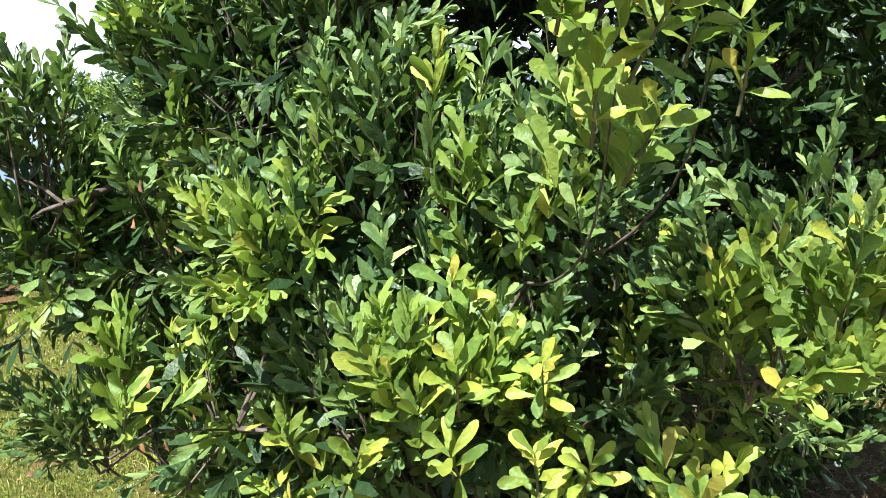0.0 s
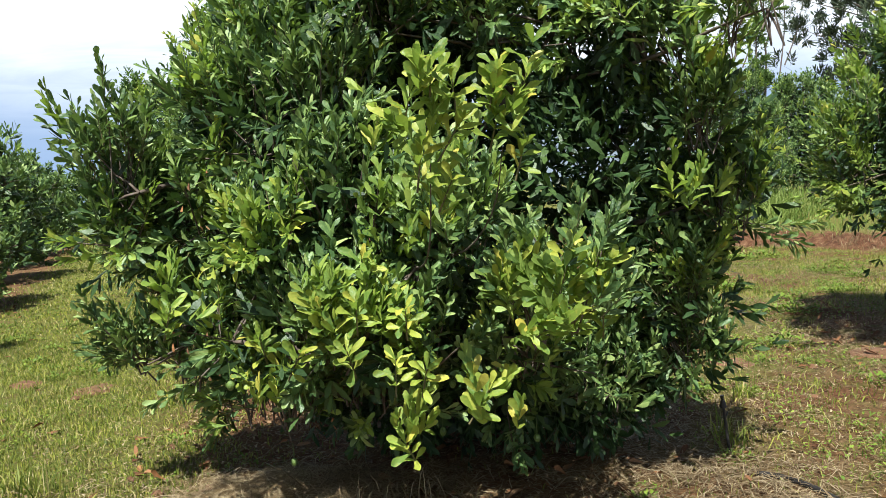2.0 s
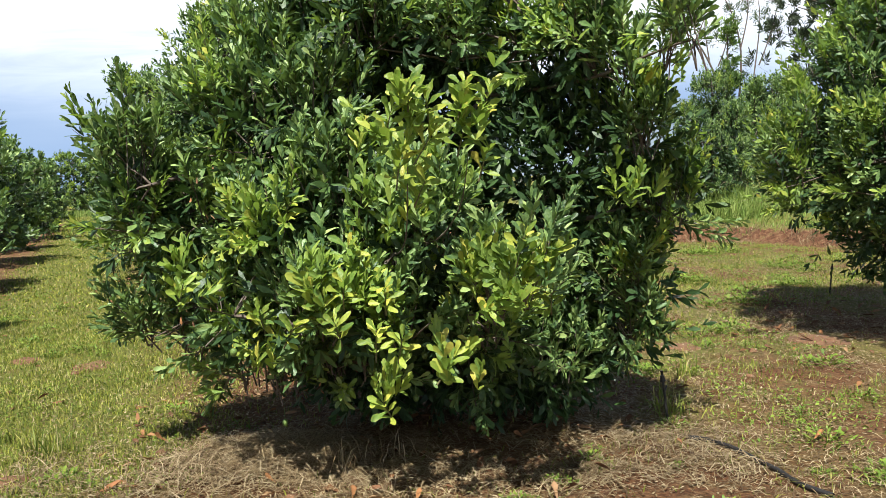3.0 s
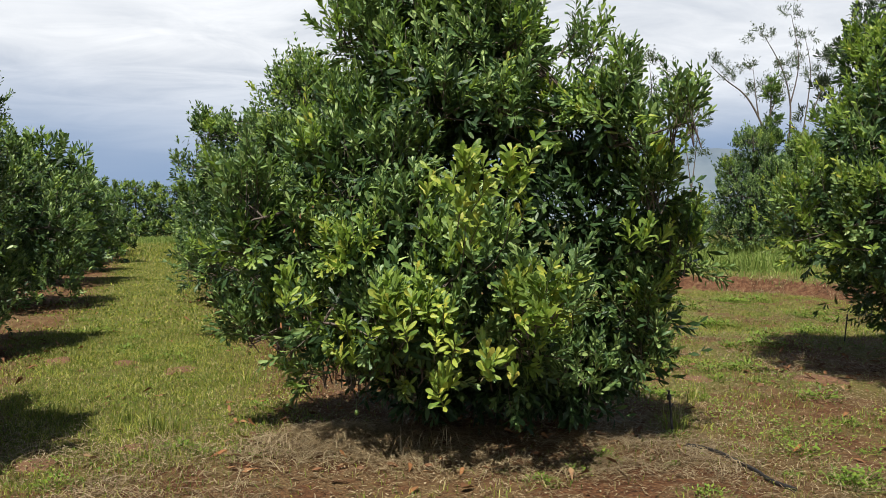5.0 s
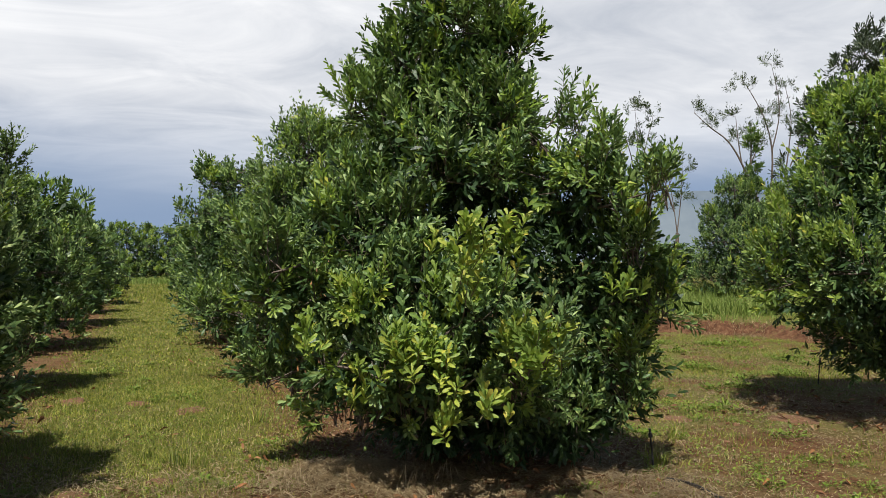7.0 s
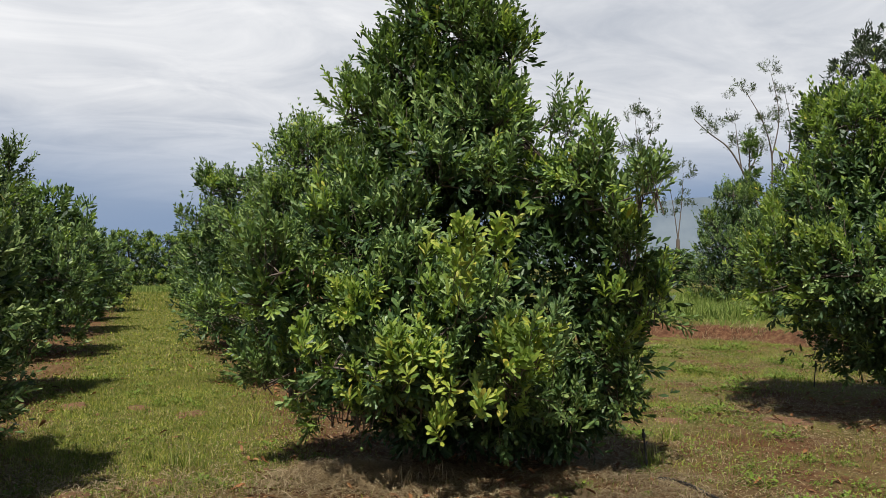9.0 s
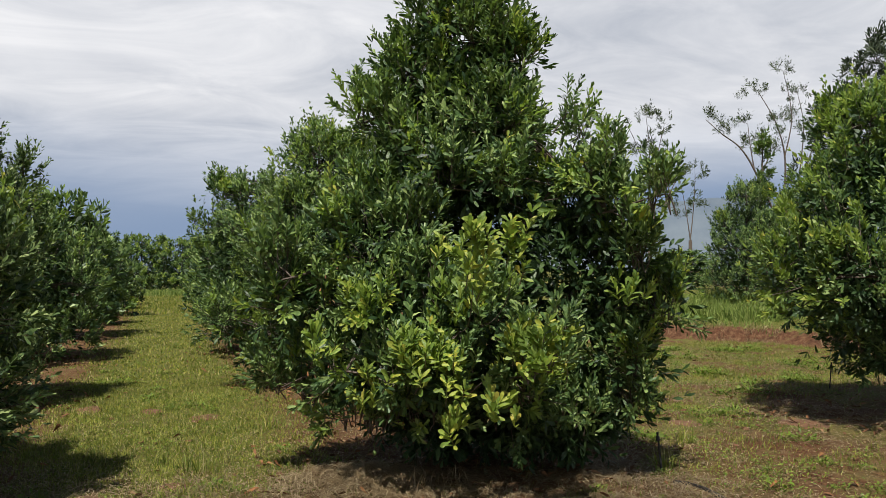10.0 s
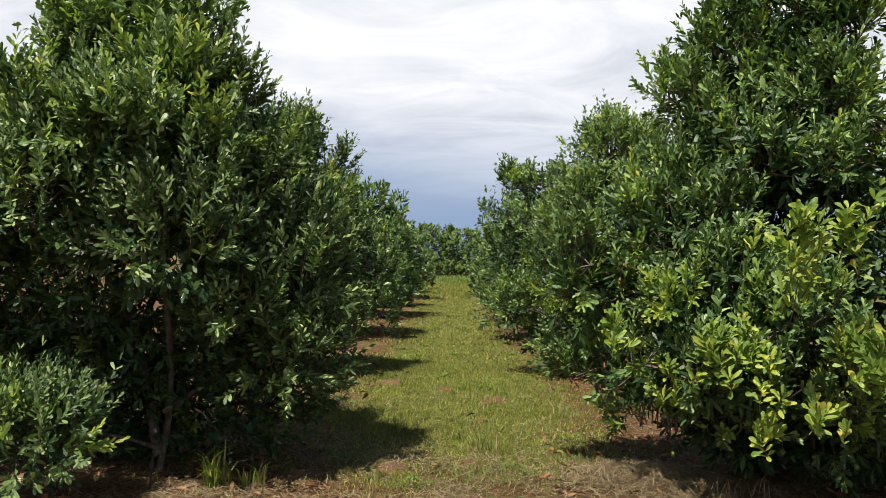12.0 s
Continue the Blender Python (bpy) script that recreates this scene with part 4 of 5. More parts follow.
feathery_tree(61, [[(39.0, 41.9, 5.0), (37.5, 42.2, 8.2), (36.6, 42.5, 9.7), (35.5, 42.9, 10.6), (34.5, 43.3, 11.6)], [(39.4, 41.6, 6.0), (39.45, 41.5, 9.0), (38.9, 41.7, 11.4), (37.8, 42.1, 13.5)],
                   [(39.4, 41.5, 9.0), (39.9, 41.3, 11.8), (39.4, 41.5, 14.9)], [(40.2, 41.2, 7.0), (40.6, 41.0, 11.0), (40.3, 41.2, 13.4)], [(40.5, 41.0, 8.0), (41.4, 40.8, 10.2), (41.8, 40.6, 12.3)],
                   [(37.5, 42.2, 8.2), (37.2, 42.2, 9.8), (37.1, 42.3, 11.3)], [(38.0, 42.0, 8.0), (38.5, 41.8, 9.4), (38.5, 41.8, 10.4)]], "tall thin tree with feathery tufts", 0.62, 0.20, 17)
feathery_tree(62, [[(38.0, 55, 8.0), (37.2, 55, 11.0), (36.0, 55, 13.4)], [(38.0, 55, 8.0), (38.2, 55.2, 11.5), (37.8, 55, 14.1)], [(38.0, 55, 8.0), (38.9, 55, 11.3), (39.6, 55, 13.8)]], "slim flat-topped tree with feathery leaves", 1.1)
feathery_tree(63, [[(42, 55, 4.0), (41.6, 55, 6.5), (41, 55, 9.3)], [(42, 55, 4.0), (42.4, 55, 7.0), (42.6, 55, 9.6)]], "low feathery tree behind the orchard", 1.1)


def evergreen(x, y, seed):
    """A tall dense evergreen with ragged boughs."""
    gg = np.random.default_rng(seed)
    limbs = []
    for z, reach, n in ((6.5, 4.6, 6), (9.0, 4.8, 7), (11.2, 4.0, 7), (13.2, 2.8, 6), (14.8, 1.5, 4)):
        for k in range(n):
            a = 6.28 * (k + gg.uniform(-0.3, 0.3)) / n + z
            e = reach * gg.uniform(0.75, 1.15)
            limbs.append([(x, y, z - 1.5), (x + math.cos(a) * e * 0.55, y + math.sin(a) * e * 0.55, z - 0.4), (x + math.cos(a) * e, y + math.sin(a) * e, z + gg.uniform(-0.2, 0.9))])
    feathery_tree(seed, limbs, "tall dark evergreen tree with ragged boughs", 1.35, 0.42, 17, DARK_LEAF, "evergreen_tree", 0.8)


evergreen(43.8, 36.4, 64)


# ---- grass, litter and weeds ----
def patchy(x, y, scale, seed):
    r = np.random.default_rng(seed)
    out = np.zeros(len(x))
    for k in range(7):
        a = r.uniform(0, 6.28)
        f = scale * (1 + 0.55 * k)
        out += np.sin((x * math.cos(a) + y * math.sin(a)) * f + r.uniform(0, 6.28)) / (1 + 0.35 * k)
    return out / 3.0


def in_crown(x, y):
    """Close round the trees of the near rows, where the earth is bare."""
    d = np.full(len(x), 9.0)
    for cx, cy in ((2.4, 5.8), (-2.35, 5.45), (-2.2, 9.9), (2.5, 10.5), (7.2, 5.85), (2.2, 15.2), (-2.2, 15.3), (-2.15, 20.1), (2.3, 20.0)):
        d = np.minimum(d, np.hypot(x - cx, y - cy))
    return d


def scatter(x0, x1, y0, y1, n, chance, seed):
    r = np.random.default_rng(seed)
    x, y = r.uniform(x0, x1, n), r.uniform(y0, y1, n)
    k = r.random(n) < chance(x, y)
    return x[k], y[k], r


def blades(x, y, r, h, w, lean=0.5):
    n = len(x)
    P = np.stack([x, y, ground_z(x, y) - 0.004], 1)
    a, b = r.uniform(0, 6.28, n), r.uniform(0, 6.28, n)
    S = np.stack([np.cos(a), np.sin(a), np.zeros(n)], 1)
    T = np.stack([np.cos(b), np.sin(b), np.zeros(n)], 1)
    hh = (h * r.uniform(0.45, 1.25, n))[:, None]
    ww = (w * r.uniform(0.6, 1.3, n))[:, None]
    ln = (lean * np.abs(r.normal(0, 0.8, n)))[:, None]
    V = np.empty((n, 6, 3), dtype=np.float32)
    up = np.array([0, 0, 1.0])
    V[:, 0], V[:, 1] = P - S * ww, P + S * ww
    M = P + up * hh * 0.6 + T * hh * ln * 0.35
    V[:, 2], V[:, 3] = M - S * ww * 0.8, M + S * ww * 0.8
    E = P + up * hh * (1 - 0.25 * ln) + T * hh * ln
    V[:, 4], V[:, 5] = E - S * ww * 0.15, E + S * ww * 0.15
    F = (np.arange(n, dtype=np.int32)[:, None, None] * 6 + np.array([(0, 1, 3, 2), (2, 3, 5, 4)], dtype=np.int32)[None]).reshape(-1, 4)
    return V.reshape(-1, 3), F


def stuff(name, V, F, mat, label, category="grass"):
    return tagged(new(name, mesh_of(name, V, F, [mat])), label, category, kind="stuff")


def lane(x, y):
    c = 1.0 / (1 + np.exp((np.abs(x - 0.15) - 1.15 - 0.30 * patchy(x, y, 2.0, 5)) * 6))
    c = c * (1 / (1 + np.exp(-(y - 5.6 - 0.9 * patchy(x, y, 2.4, 6)) * 4)))
    return c * np.clip(0.72 + 0.55 * patchy(x, y, 3.1, 8), 0.10, 1)


def right_field(x, y):
    c = np.clip((x - 3.9) * 1.2, 0, 1) * (x < edge_x(y) - 0.2)
    return c * np.clip((y - 3.8) * 0.35, 0.15, 1) * np.clip(0.34 + 1.5 * patchy(x, y, 2.6, 15), 0.04, 1) * np.clip((in_crown(x, y) - 1.3) * 2, 0, 1)


x, y, r = scatter(-1.9, 2.2, 4.1, 11.5, 125000, lane, 71)
stuff("lane_grass", *blades(x, y, r, 0.042, 0.0030, 1.1), GRASS, "short green grass in the lane")
x, y, r = scatter(-1.9, 2.2, 11.5, 30.0, 40000, lane, 72)
stuff("lane_grass", *blades(x, y, r, 0.05, 0.008, 1.3), GRASS, "short green grass in the lane")
x, y, r = scatter(-2.4, 2.6, 30.0, 58.0, 16000, lane, 73)
stuff("lane_grass", *blades(x, y, r, 0.12, 0.014, 0.6), GRASS, "short green grass in the lane")
x, y, r = scatter(3.2, 12.0, 3.4, 14.5, 120000, right_field, 74)
stuff("field_grass", *blades(x, y, r, 0.050, 0.0034, 1.2), GRASS, "thin patchy grass on red earth")
x, y, r = scatter(-3.0, 12.0, 3.2, 13.0, 80000, lambda x, y: 0.16 + 0.6 * (patchy(x, y, 3.3, 19) > 0.05) * (in_crown(x, y) > 1.0), 75)
stuff("sparse_grass", *blades(x, y, r, 0.048, 0.0028, 1.3), GRASS, "scattered thin grass on bare earth")


x, y, r = scatter(-9.0, 10.0, -9.0, 3.4, 22000, lambda x, y: np.clip(0.35 + 0.8 * patchy(x, y, 1.1, 51), 0.05, 0.9), 79)
stuff("headland_grass", *blades(x, y, r, 0.06, 0.006, 1.2), GRASS, "patchy short grass on the headland")


def terrace(x, y):
    d = x - edge_x(y)
    return (d > 0.45) * np.clip(0.55 + 0.6 * patchy(x, y, 1.1, 23), 0.1, 1)


x, y, r = scatter(8.0, 20.0, 10.0, 22.0, 34000, terrace, 76)
stuff("terrace_grass", *blades(x, y, r, 0.13, 0.008, 1.0), LEAF_LUSH, "rank green grass on the terrace")
x, y, r = scatter(7.0, 13.5, 8.0, 19.0, 60000, lambda x, y: (np.abs(x - edge_x(y) - 0.35) < 0.55) * np.clip(0.25 + 1.1 * patchy(x, y, 3.1, 27), 0, 0.8), 80)
stuff("bank_grass", *blades(x, y, r, 0.11, 0.0035, 1.6), STRAW, "dry grass hanging over the earth bank")
x, y, r = scatter(11.5, 18.0, 14.0, 19.5, 22000, lambda x, y: (x - edge_x(y) > 1.6) * np.clip(0.1 + 1.1 * patchy(x, y, 1.4, 29), 0, 1), 77)
stuff("tall_grass", *blades(x, y, r, 0.42, 0.009, 0.7), LEAF_LUSH, "tall pale green grass before the shrubs")
x, y, r = scatter(-6.0, 7.0, 52.0, 59.0, 12000, lambda x, y: np.full(len(x), 0.9), 78)
stuff("tall_grass", *blades(x, y, r, 0.38, 0.02, 0.9), LEAF_LUSH, "tall pale green grass at the lane's end")


def litter(x, y):
    c = np.clip(1.75 - in_crown(x, y), 0.05, 0.55)
    return np.clip(c + 0.5 * (y < 5.9) * (x < 4.2) * (patchy(x, y, 2.2, 33) > -0.2), 0, 1) * np.clip(0.6 + 0.6 * patchy(x, y, 4.0, 34), 0.1, 1)


def straws(x, y, r, length=0.11, w=0.0022, heap=0.0):
    n = len(x)
    a = r.uniform(0, 6.28, n)
    d = np.stack([np.cos(a), np.sin(a), r.normal(0.06, 0.12, n)], 1)
    s = np.stack([-np.sin(a), np.cos(a), np.zeros(n)], 1)
    L = (length * r.uniform(0.4, 1.6, n))[:, None]
    P = np.stack([x, y, ground_z(x, y) + r.uniform(0.002, 0.03, n) + heap * r.random(n)], 1)
    bow = np.array([0, 0, 1.0]) * L * r.uniform(0.0, 0.16, n)[:, None] + s * L * r.normal(0, 0.12, n)[:, None]
    V = np.empty((n, 6, 3), dtype=np.float32)
    w = w * r.uniform(0.6, 1.6, n)[:, None]
    for i, (t, k) in enumerate(((-0.5, 0.8), (0.0, 1.0), (0.5, 0.5))):
        c = P + d * L * t + (bow if i == 1 else 0)
        V[:, 2 * i], V[:, 2 * i + 1] = c - s * w * k, c + s * w * k
    F = (np.arange(n, dtype=np.int32)[:, None, None] * 6 + np.array([(0, 1, 3, 2), (2, 3, 5, 4)], dtype=np.int32)[None]).reshape(-1, 4)
    return V.reshape(-1, 3), F


x, y, r = scatter(-3.6, 4.6, 2.6, 8.0, 80000, litter, 81)
stuff("dry_straw", *straws(x, y, r, 0.065, 0.0016), STRAW, "dry pale straw strewn under the trees", "litter")
x, y, r = scatter(0.2, 4.2, 3.3, 6.2, 34000, lambda x, y: np.clip(0.65 + 0.9 * patchy(x, y, 3.6, 61), 0, 1) * np.clip(1.7 - np.hypot((x - 2.1) / 1.3, (y - 5.05 + 0.43 * (x - 2.1)) / 0.40), 0, 1), 87)
stuff("dry_straw", *straws(x, y, r, 0.11, 0.0019), STRAW, "matted grey straw before the tree", "litter")
x, y, r = scatter(0.6, 2.3, 4.7, 6.2, 16000, lambda x, y: np.clip(1.35 - np.hypot((x - 1.42) / 0.55, (y - 5.40) / 0.40), 0, 1) * np.clip(0.75 + 0.7 * patchy(x, y, 5.0, 63), 0.1, 1), 89)
stuff("straw_heap", *straws(x, y, r, 0.13, 0.0019, 0.11 * np.clip(1.2 - np.hypot((x - 1.42) / 0.55, (y - 5.40) / 0.40), 0, 1)), STRAW, "loose heap of grey straw at the tree's foot", "litter")
x, y, r = scatter(-2.6, 0.9, 4.2, 6.9, 14000, lambda x, y: np.clip(0.35 + 0.9 * patchy(x, y, 2.6, 62), 0, 1) * np.clip(1.5 - (y - 5.2) * 0.8 - np.clip(x + 0.6, 0, 2) * 0.9, 0, 1), 88)
stuff("dry_straw", *straws(x, y, r, 0.11, 0.0020), STRAW, "matted grey straw in the lane", "litter")
x, y, r = scatter(3.2, 11.0, 3.4, 13.0, 95000, lambda x, y: np.clip(0.42 + 1.2 * patchy(x, y, 2.2, 39), 0.06, 0.9), 82)
stuff("dry_straw", *straws(x, y, r, 0.055, 0.0018), STRAW, "dry pale straw strewn over red earth", "litter")
x, y, r = scatter(-3.6, 9.5, 4.0, 16.0, 7500, lambda x, y: np.clip(1.9 - in_crown(x, y) + 0.7 * (np.hypot((x - 1.8) / 1.3, (y - 5.1) / 0.6) < 1), 0.03, 1), 83)
n = len(x)
a = r.uniform(0, 6.28, n)
V, F, q = leaf_arrays(np.stack([x, y, ground_z(x, y) + 0.012], 1), np.stack([np.cos(a), np.sin(a), r.normal(0.05, 0.2, n)], 1), np.stack([r.normal(0, 0.3, n), r.normal(0, 0.3, n), np.ones(n)], 1), r.uniform(0.06, 0.11, n), r.uniform(0.8, 1.2, n), r.uniform(0.2, 1.2, n), r.normal(0.0, 0.25, n), r.uniform(0.1, 0.5, n), COARSE)
stuff("fallen_leaves", V, F, LEAF_DEAD, "fallen brown leaves under the trees", "litter")


def weed_plant(seed):
    """A low weed: creeping stalks from a root with small leaves along them, at the origin."""
    gg = np.random.default_rng(seed)
    n = 110
    a = np.floor(gg.random(n) * 9) * 0.7 + gg.normal(0, 0.22, n)
    ring = gg.random(n) ** 0.7
    el = gg.uniform(0.1, 1.2, n)
    root = np.stack([np.cos(a) * ring * 0.17, np.sin(a) * ring * 0.17, 0.012 + 0.075 * gg.random(n) * (1.1 - ring)], 1)
    b = a + gg.normal(0, 1.2, n)
    d = np.stack([np.cos(b) * np.cos(el), np.sin(b) * np.cos(el), np.sin(el)], 1)
    V, F, q = leaf_arrays(root, d, np.stack([-np.cos(a) * 0.4, -np.sin(a) * 0.4, np.ones(n)], 1), gg.uniform(0.014, 0.036, n), gg.uniform(1.1, 1.9, n), gg.uniform(0.1, 0.5, n), gg.uniform(0.0, 0.4, n), gg.uniform(0.0, 0.3, n), CRUDE, False)
    stalk = root[::6]
    V2, F2 = tubes(np.zeros_like(stalk), stalk, np.full(len(stalk), 0.003), np.full(len(stalk), 0.0015), 3)
    ob = tagged(new("weed", mesh_of("weed", V2, F2, [WEED])), "low leafy green weed on the ground", "weed", "weeds in the orchard")
    child("foliage", mesh_of("foliage", V, F, [WEED]), ob, kind="stuff")
    return ob


x, y, r = scatter(3.2, 11.5, 3.4, 13.0, 80000, lambda x, y: (patchy(x, y, 3.4, 45) > 0.14) * (y > 3.6) * (in_crown(x, y) > 1.3) * (x < edge_x(y) - 0.3) * np.clip((x - 3.4) * 2, 0, 1) * 0.8, 84)
n = len(x)
a = r.uniform(0, 6.28, n)
V, F, q = leaf_arrays(np.stack([x, y, ground_z(x, y) + r.uniform(0.008, 0.06, n)], 1), np.stack([np.cos(a), np.sin(a), r.normal(0.35, 0.35, n)], 1), np.stack([r.normal(0, 0.4, n), r.normal(0, 0.4, n), np.ones(n)], 1), r.uniform(0.012, 0.028, n), r.uniform(1.2, 2.0, n), np.zeros(n), r.normal(0.1, 0.15, n), np.zeros(n), CRUDE, False)
stuff("ground_cover", V, F, WEED, "low mat of small green weeds", "weeds")
x, y, r = scatter(-1.6, 1.8, 5.2, 14.0, 30000, lambda x, y: (patchy(x, y, 2.9, 47) > 0.30) * 0.6, 85)
n = len(x)
a = r.uniform(0, 6.28, n)
V, F, q = leaf_arrays(np.stack([x, y, ground_z(x, y) + r.uniform(0.005, 0.035, n)], 1), np.stack([np.cos(a), np.sin(a), r.normal(0.35, 0.35, n)], 1), np.stack([r.normal(0, 0.4, n), r.normal(0, 0.4, n), np.ones(n)], 1), r.uniform(0.012, 0.026, n), r.uniform(1.2, 2.0, n), np.zeros(n), r.normal(0.1, 0.15, n), np.zeros(n), CRUDE, False)
stuff("ground_cover", V, F, WEED, "low mat of small green weeds in the lane", "weeds")
x, y, r = scatter(-3.4, 9.5, 3.2, 8.5, 50000, lambda x, y: 0.30 + 0.5 * (in_crown(x, y) < 1.9), 86)
stuff("litter_flakes", *straws(x, y, r, 0.02, 0.0042), STRAW, "crumbled dry leaf flakes on the earth", "litter")


WEEDS = [weed_plant(s) for s in (91, 92, 93)]
r = np.random.default_rng(95)
spots = [(2.93, 4.60, 0.8), (3.05, 4.75, 0.5), (0.48, 5.60, 0.9), (0.22, 9.1, 0.8), (0.61, 5.42, 0.6), (0.45, 9.2, 1.0), (0.64, 8.95, 0.8), (5.45, 5.35, 1.2), (3.62, 4.80, 0.7)]
fx, fy = r.uniform(3.7, 11.0, 420), 3.6 + 9.0 * r.random(420) ** 1.4
ok = (in_crown(fx, fy) > 1.6) & (patchy(fx, fy, 1.9, 15) > -0.1) & (fx < edge_x(fy) - 0.4)
spots += [(float(a), float(b), float(c)) for a, b, c in zip(fx[ok][:190], fy[ok][:190], r.uniform(0.55, 1.2, 190) * np.clip(0.45 + fy[ok][:190] * 0.12, 0.6, 1.5))]
fx, fy = r.uniform(-1.6, 5.2, 30), r.uniform(3.4, 4.7, 30)
spots += [(float(a), float(b), float(c)) for a, b, c in zip(fx, fy, r.uniform(0.4, 0.85, 30))]
lx, ly = r.uniform(-1.0, 1.3, 16), r.uniform(5.0, 13.0, 16)
spots += [(float(a), float(b), float(c)) for a, b, c in zip(lx, ly, r.uniform(0.5, 1.0, 16))]
for i, (a, b, c) in enumerate(spots):
    m = pose(a, b, float(ground_z(a, b)) - 0.01, 0, 0, 77 * i) @ Matrix.Scale(c, 4)
    if i < 3:
        WEEDS[i].matrix_basis = m
    else:
        copy_thing(WEEDS[i % 3], Matrix.LocRotScale(m.translation, m.to_quaternion(), Vector((c, c, c)) / WEEDS[i % 3].scale.x))


def grass_clump(x, y, n, h, w, seed, label):
    gg = np.random.default_rng(seed)
    px, py = x + gg.normal(0, 0.045, n), y + gg.normal(0, 0.045, n)
    return tagged(new("grass_clump", mesh_of("grass_clump", *blades(px, py, gg, h, w, 0.9), [GRASS])), label, "grass", kind="stuff")


grass_clump(-1.42, 5.02, 46, 0.26, 0.008, 5, "broad-bladed clump of green grass")
grass_clump(-1.22, 5.05, 22, 0.20, 0.007, 6, "broad-bladed clump of green grass")
for i, (a, b, h) in enumerate(((0.42, 6.15, 0.17), (0.28, 6.25, 0.15), (0.1, 6.5, 0.14), (3.75, 4.95, 0.16), (3.85, 5.2, 0.13), (1.1, 7.6, 0.15), (-0.4, 6.9, 0.14), (4.4, 5.6, 0.15))):
    grass_clump(a, b, 40, h, 0.0035, 20 + i, "thin upright tuft of grass")


def dry_stalks(x, y, n, h, seed):
    gg = np.random.default_rng(seed)
    px, py = x + gg.normal(0, 0.10, n), y + gg.normal(0, 0.06, n)
    tagged(new("dry_stalks", mesh_of("dry_stalks", *blades(px, py, gg, h, 0.0020, 2.0), [STRAW])), "clump of dry grey weed stalks", "dry weed", kind="stuff")


for i, (a, b, h) in enumerate(((1.75, 5.03, 0.20), (2.02, 5.08, 0.15), (1.55, 5.25, 0.13), (1.30, 5.40, 0.12), (2.3, 4.8, 0.10))):
    dry_stalks(a, b, 44, h, 120 + i)


# ---- irrigation ----
def riser(x, y, h, lean, label):
    z = float(ground_z(x, y))
    top = tagged(new("irrigation_riser"), label, "sprinkler", "irrigation risers")
    top.matrix_basis = pose(x, y, z, lean, lean * 0.6, 30)
    bm = bmesh.new()
    bmesh.ops.create_cone(bm, cap_ends=True, segments=10, radius1=0.009, radius2=0.007, depth=h + 0.04, matrix=Matrix.Translation((0, 0, h / 2 - 0.02)))
    bmesh.ops.bevel(bm, geom=bm.edges[:], offset=0.001, segments=1, affect="EDGES")
    part("stake", bm, PIPE, top)
    bm = bmesh.new()
    bmesh.ops.create_cone(bm, cap_ends=True, segments=12, radius1=0.017, radius2=0.012, depth=0.035, matrix=Matrix.Translation((0, 0, h)))
    bmesh.ops.create_cone(bm, cap_ends=True, segments=12, radius1=0.006, radius2=0.010, depth=0.03, matrix=Matrix.Translation((0, 0, h + 0.03)))
    part("sprinkler_head", bm, PIPE, top)
    bm = bmesh.new()
    bmesh.ops.create_cone(bm, cap_ends=True, segments=8, radius1=0.004, radius2=0.004, depth=0.06, matrix=Matrix.Translation((0.022, 0, h * 0.72)) @ Matrix.Rotation(1.1, 4, "Y"))
    part("side_tube", bm, PIPE, top)


riser(8.03, 7.55, 0.30, 4, "black plastic sprinkler stake beside a tree")
riser(3.68, 4.92, 0.25, -5, "black plastic sprinkler stake on dry litter")
riser(-1.80, 4.86, 0.17, 3, "short black sprinkler stake before a tree")


def hose(pts, label):
    pts = [(x, y, float(ground_z(x, y)) + 0.014) for x, y in pts]
    tagged(new("irrigation_hose", limb_mesh("irrigation_hose", pts, [0.013] * len(pts), 8, PIPE, 0.0)), label, "hose")


hose([(3.55, 4.60), (3.60, 4.50), (3.63, 4.34), (3.61, 4.17), (3.59, 4.02), (3.56, 3.86), (3.58, 3.70)], "black irrigation hose half buried in red earth")


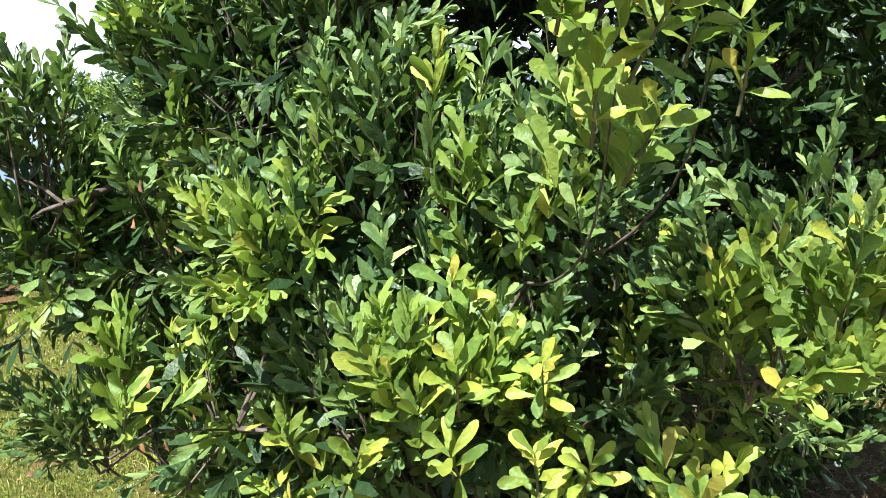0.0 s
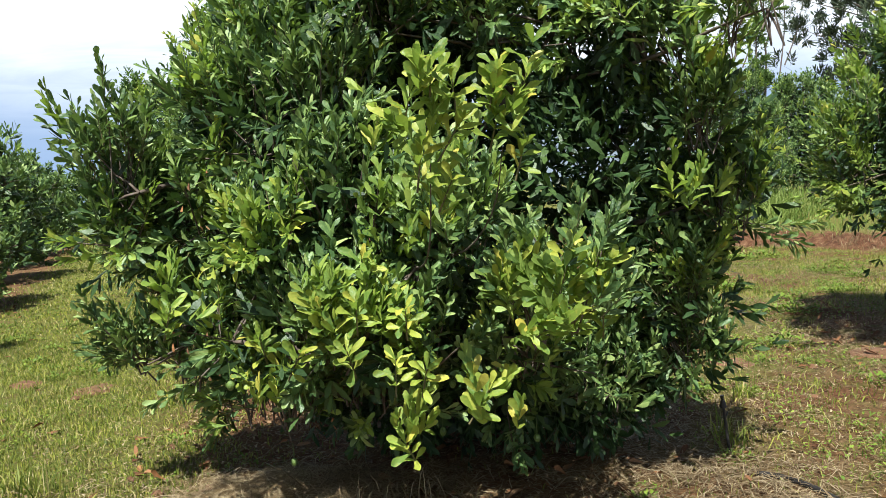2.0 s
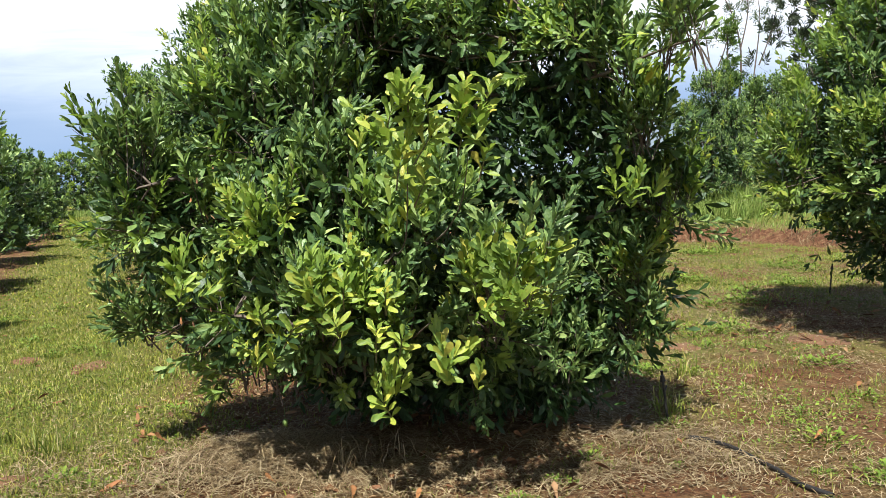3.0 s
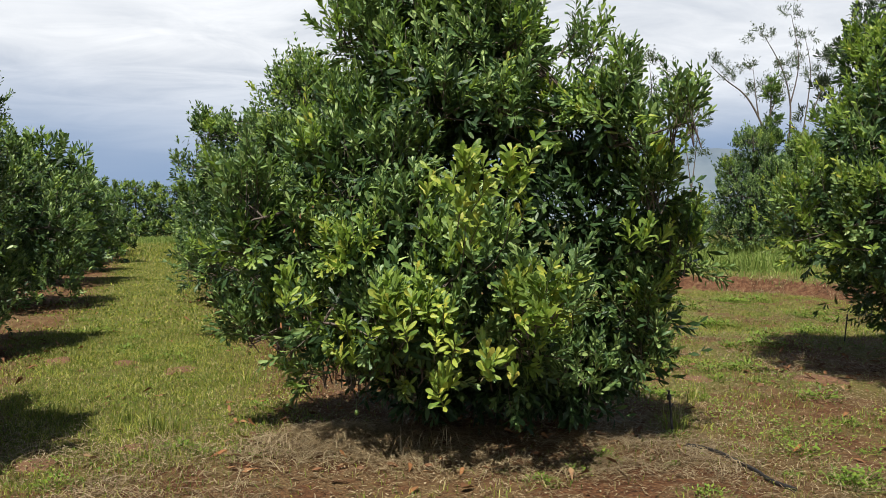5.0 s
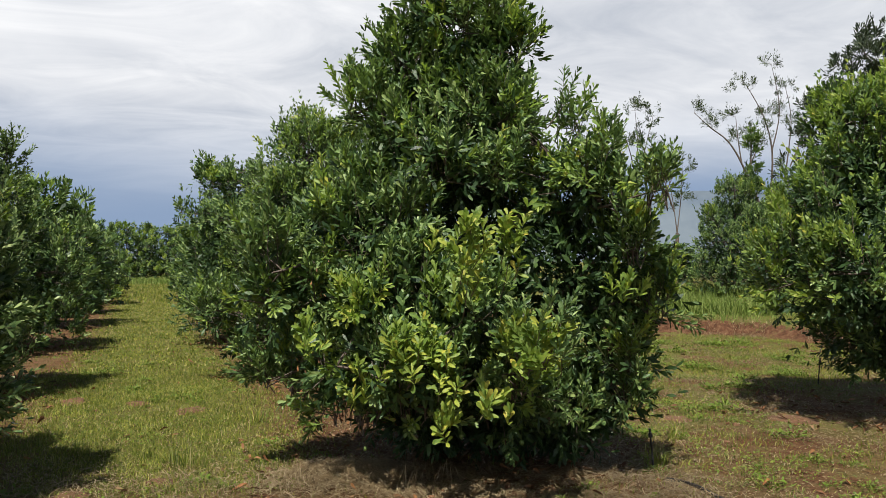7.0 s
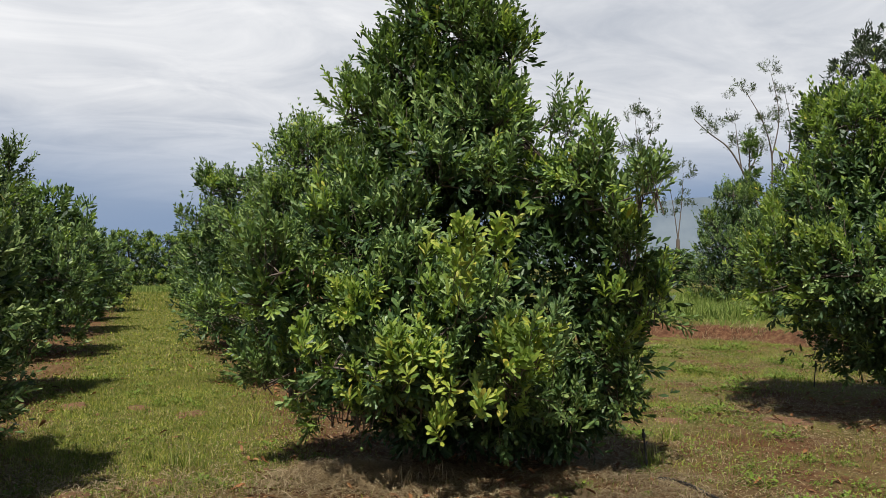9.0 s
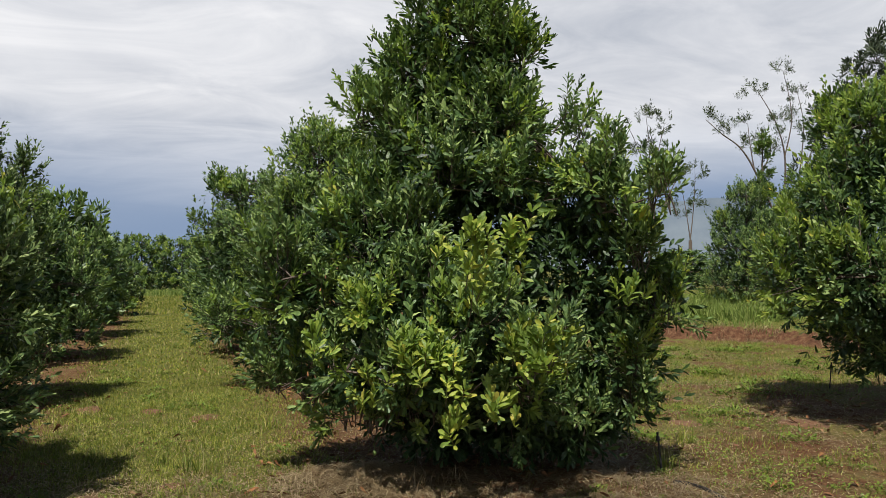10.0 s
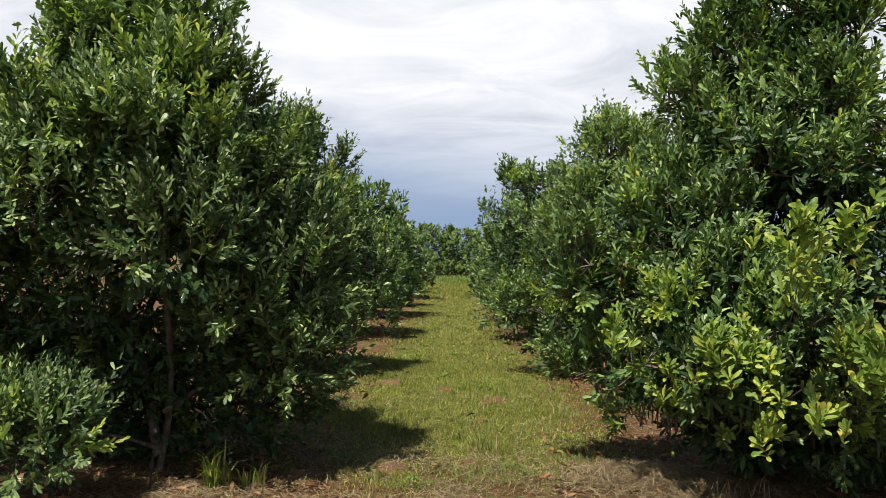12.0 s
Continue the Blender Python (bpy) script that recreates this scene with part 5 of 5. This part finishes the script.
# ---- nuts and clods ----
r = np.random.default_rng(97)
for a, b, c in [(1.52, 5.20, 0.26)] + [(1.15 + 2.5 * r.random(), 4.75 + 0.35 * r.random(), 0.25 + 1.4 * r.random()) for _ in range(12)]:
    bm = bmesh.new()
    bmesh.ops.create_icosphere(bm, subdivisions=2, radius=0.016)
    for v in bm.verts:
        v.co.z *= 1.12 + (0.25 if v.co.z < -0.012 else 0)
    bmesh.ops.create_cone(bm, segments=5, radius1=0.0016, radius2=0.0012, depth=0.07, matrix=Matrix.Translation((0, 0, 0.05)))
    part("nut", bm, NUT, main_tree, "round green nut").matrix_basis = pose(a, b, c)


def clod(x, y, s, seed):
    bm = bmesh.new()
    bmesh.ops.create_icosphere(bm, subdivisions=2, radius=s)
    for v in bm.verts:
        v.co *= 1 + 0.35 * noise.noise(v.co * (2.2 / s) + Vector((seed, 0, 0)))
        v.co.z *= 0.55
    me = bpy.data.meshes.new("earth_clod")
    bm.to_mesh(me)
    bm.free()
    me.materials.append(CLOD)
    tagged(new("earth_clod", me), "crumbly clod of red earth", "clod", "earth clods").matrix_basis = pose(x, y, float(ground_z(x, y)) + s * 0.2, 0, 0, seed * 40)


def earth_mound(x, y, w, seed):
    """A low mound of bare, crumbly earth."""
    bm = bmesh.new()
    bmesh.ops.create_grid(bm, x_segments=16, y_segments=16, size=1.0)
    for v in bm.verts:
        d = v.co.length
        n = noise.noise(v.co * 2.2 + Vector((seed, 3, 1)))
        e = max(0.0, 1 - (d / (0.85 + 0.3 * n)) ** 2)
        px, py = x + v.co.x * w, y + v.co.y * w * 1.25
        v.co = Vector((px, py, float(ground_z(px, py)) - 0.012 + e * 0.034 + 0.012 * e * noise.noise(v.co * 9 + Vector((seed, 0, 0)))))
    me = bpy.data.meshes.new("earth_mound")
    bm.to_mesh(me)
    bm.free()
    me.materials.append(CLOD)
    tagged(new("earth_mound", me), "low mound of bare reddish earth in the grass", "mound", "earth mounds")


for i, (a, b, w) in enumerate(((1.42, 11.2, 0.42), (0.55, 8.5, 0.24), (0.02, 9.0, 0.17), (-0.62, 9.3, 0.22), (-0.35, 5.62, 0.16), (0.20, 5.75, 0.14), (-0.95, 5.35, 0.15), (5.0, 6.4, 0.22), (6.1, 6.0, 0.3), (4.9, 8.2, 0.25))):
    earth_mound(a, b, w, i)
for i in range(34):
    clod(float(r.uniform(-1.2, 10)), float(r.uniform(4.2, 9)), float(r.uniform(0.012, 0.04)), i)
clod(1.20, 5.72, 0.035, 50)
clod(1.32, 5.78, 0.028, 51)
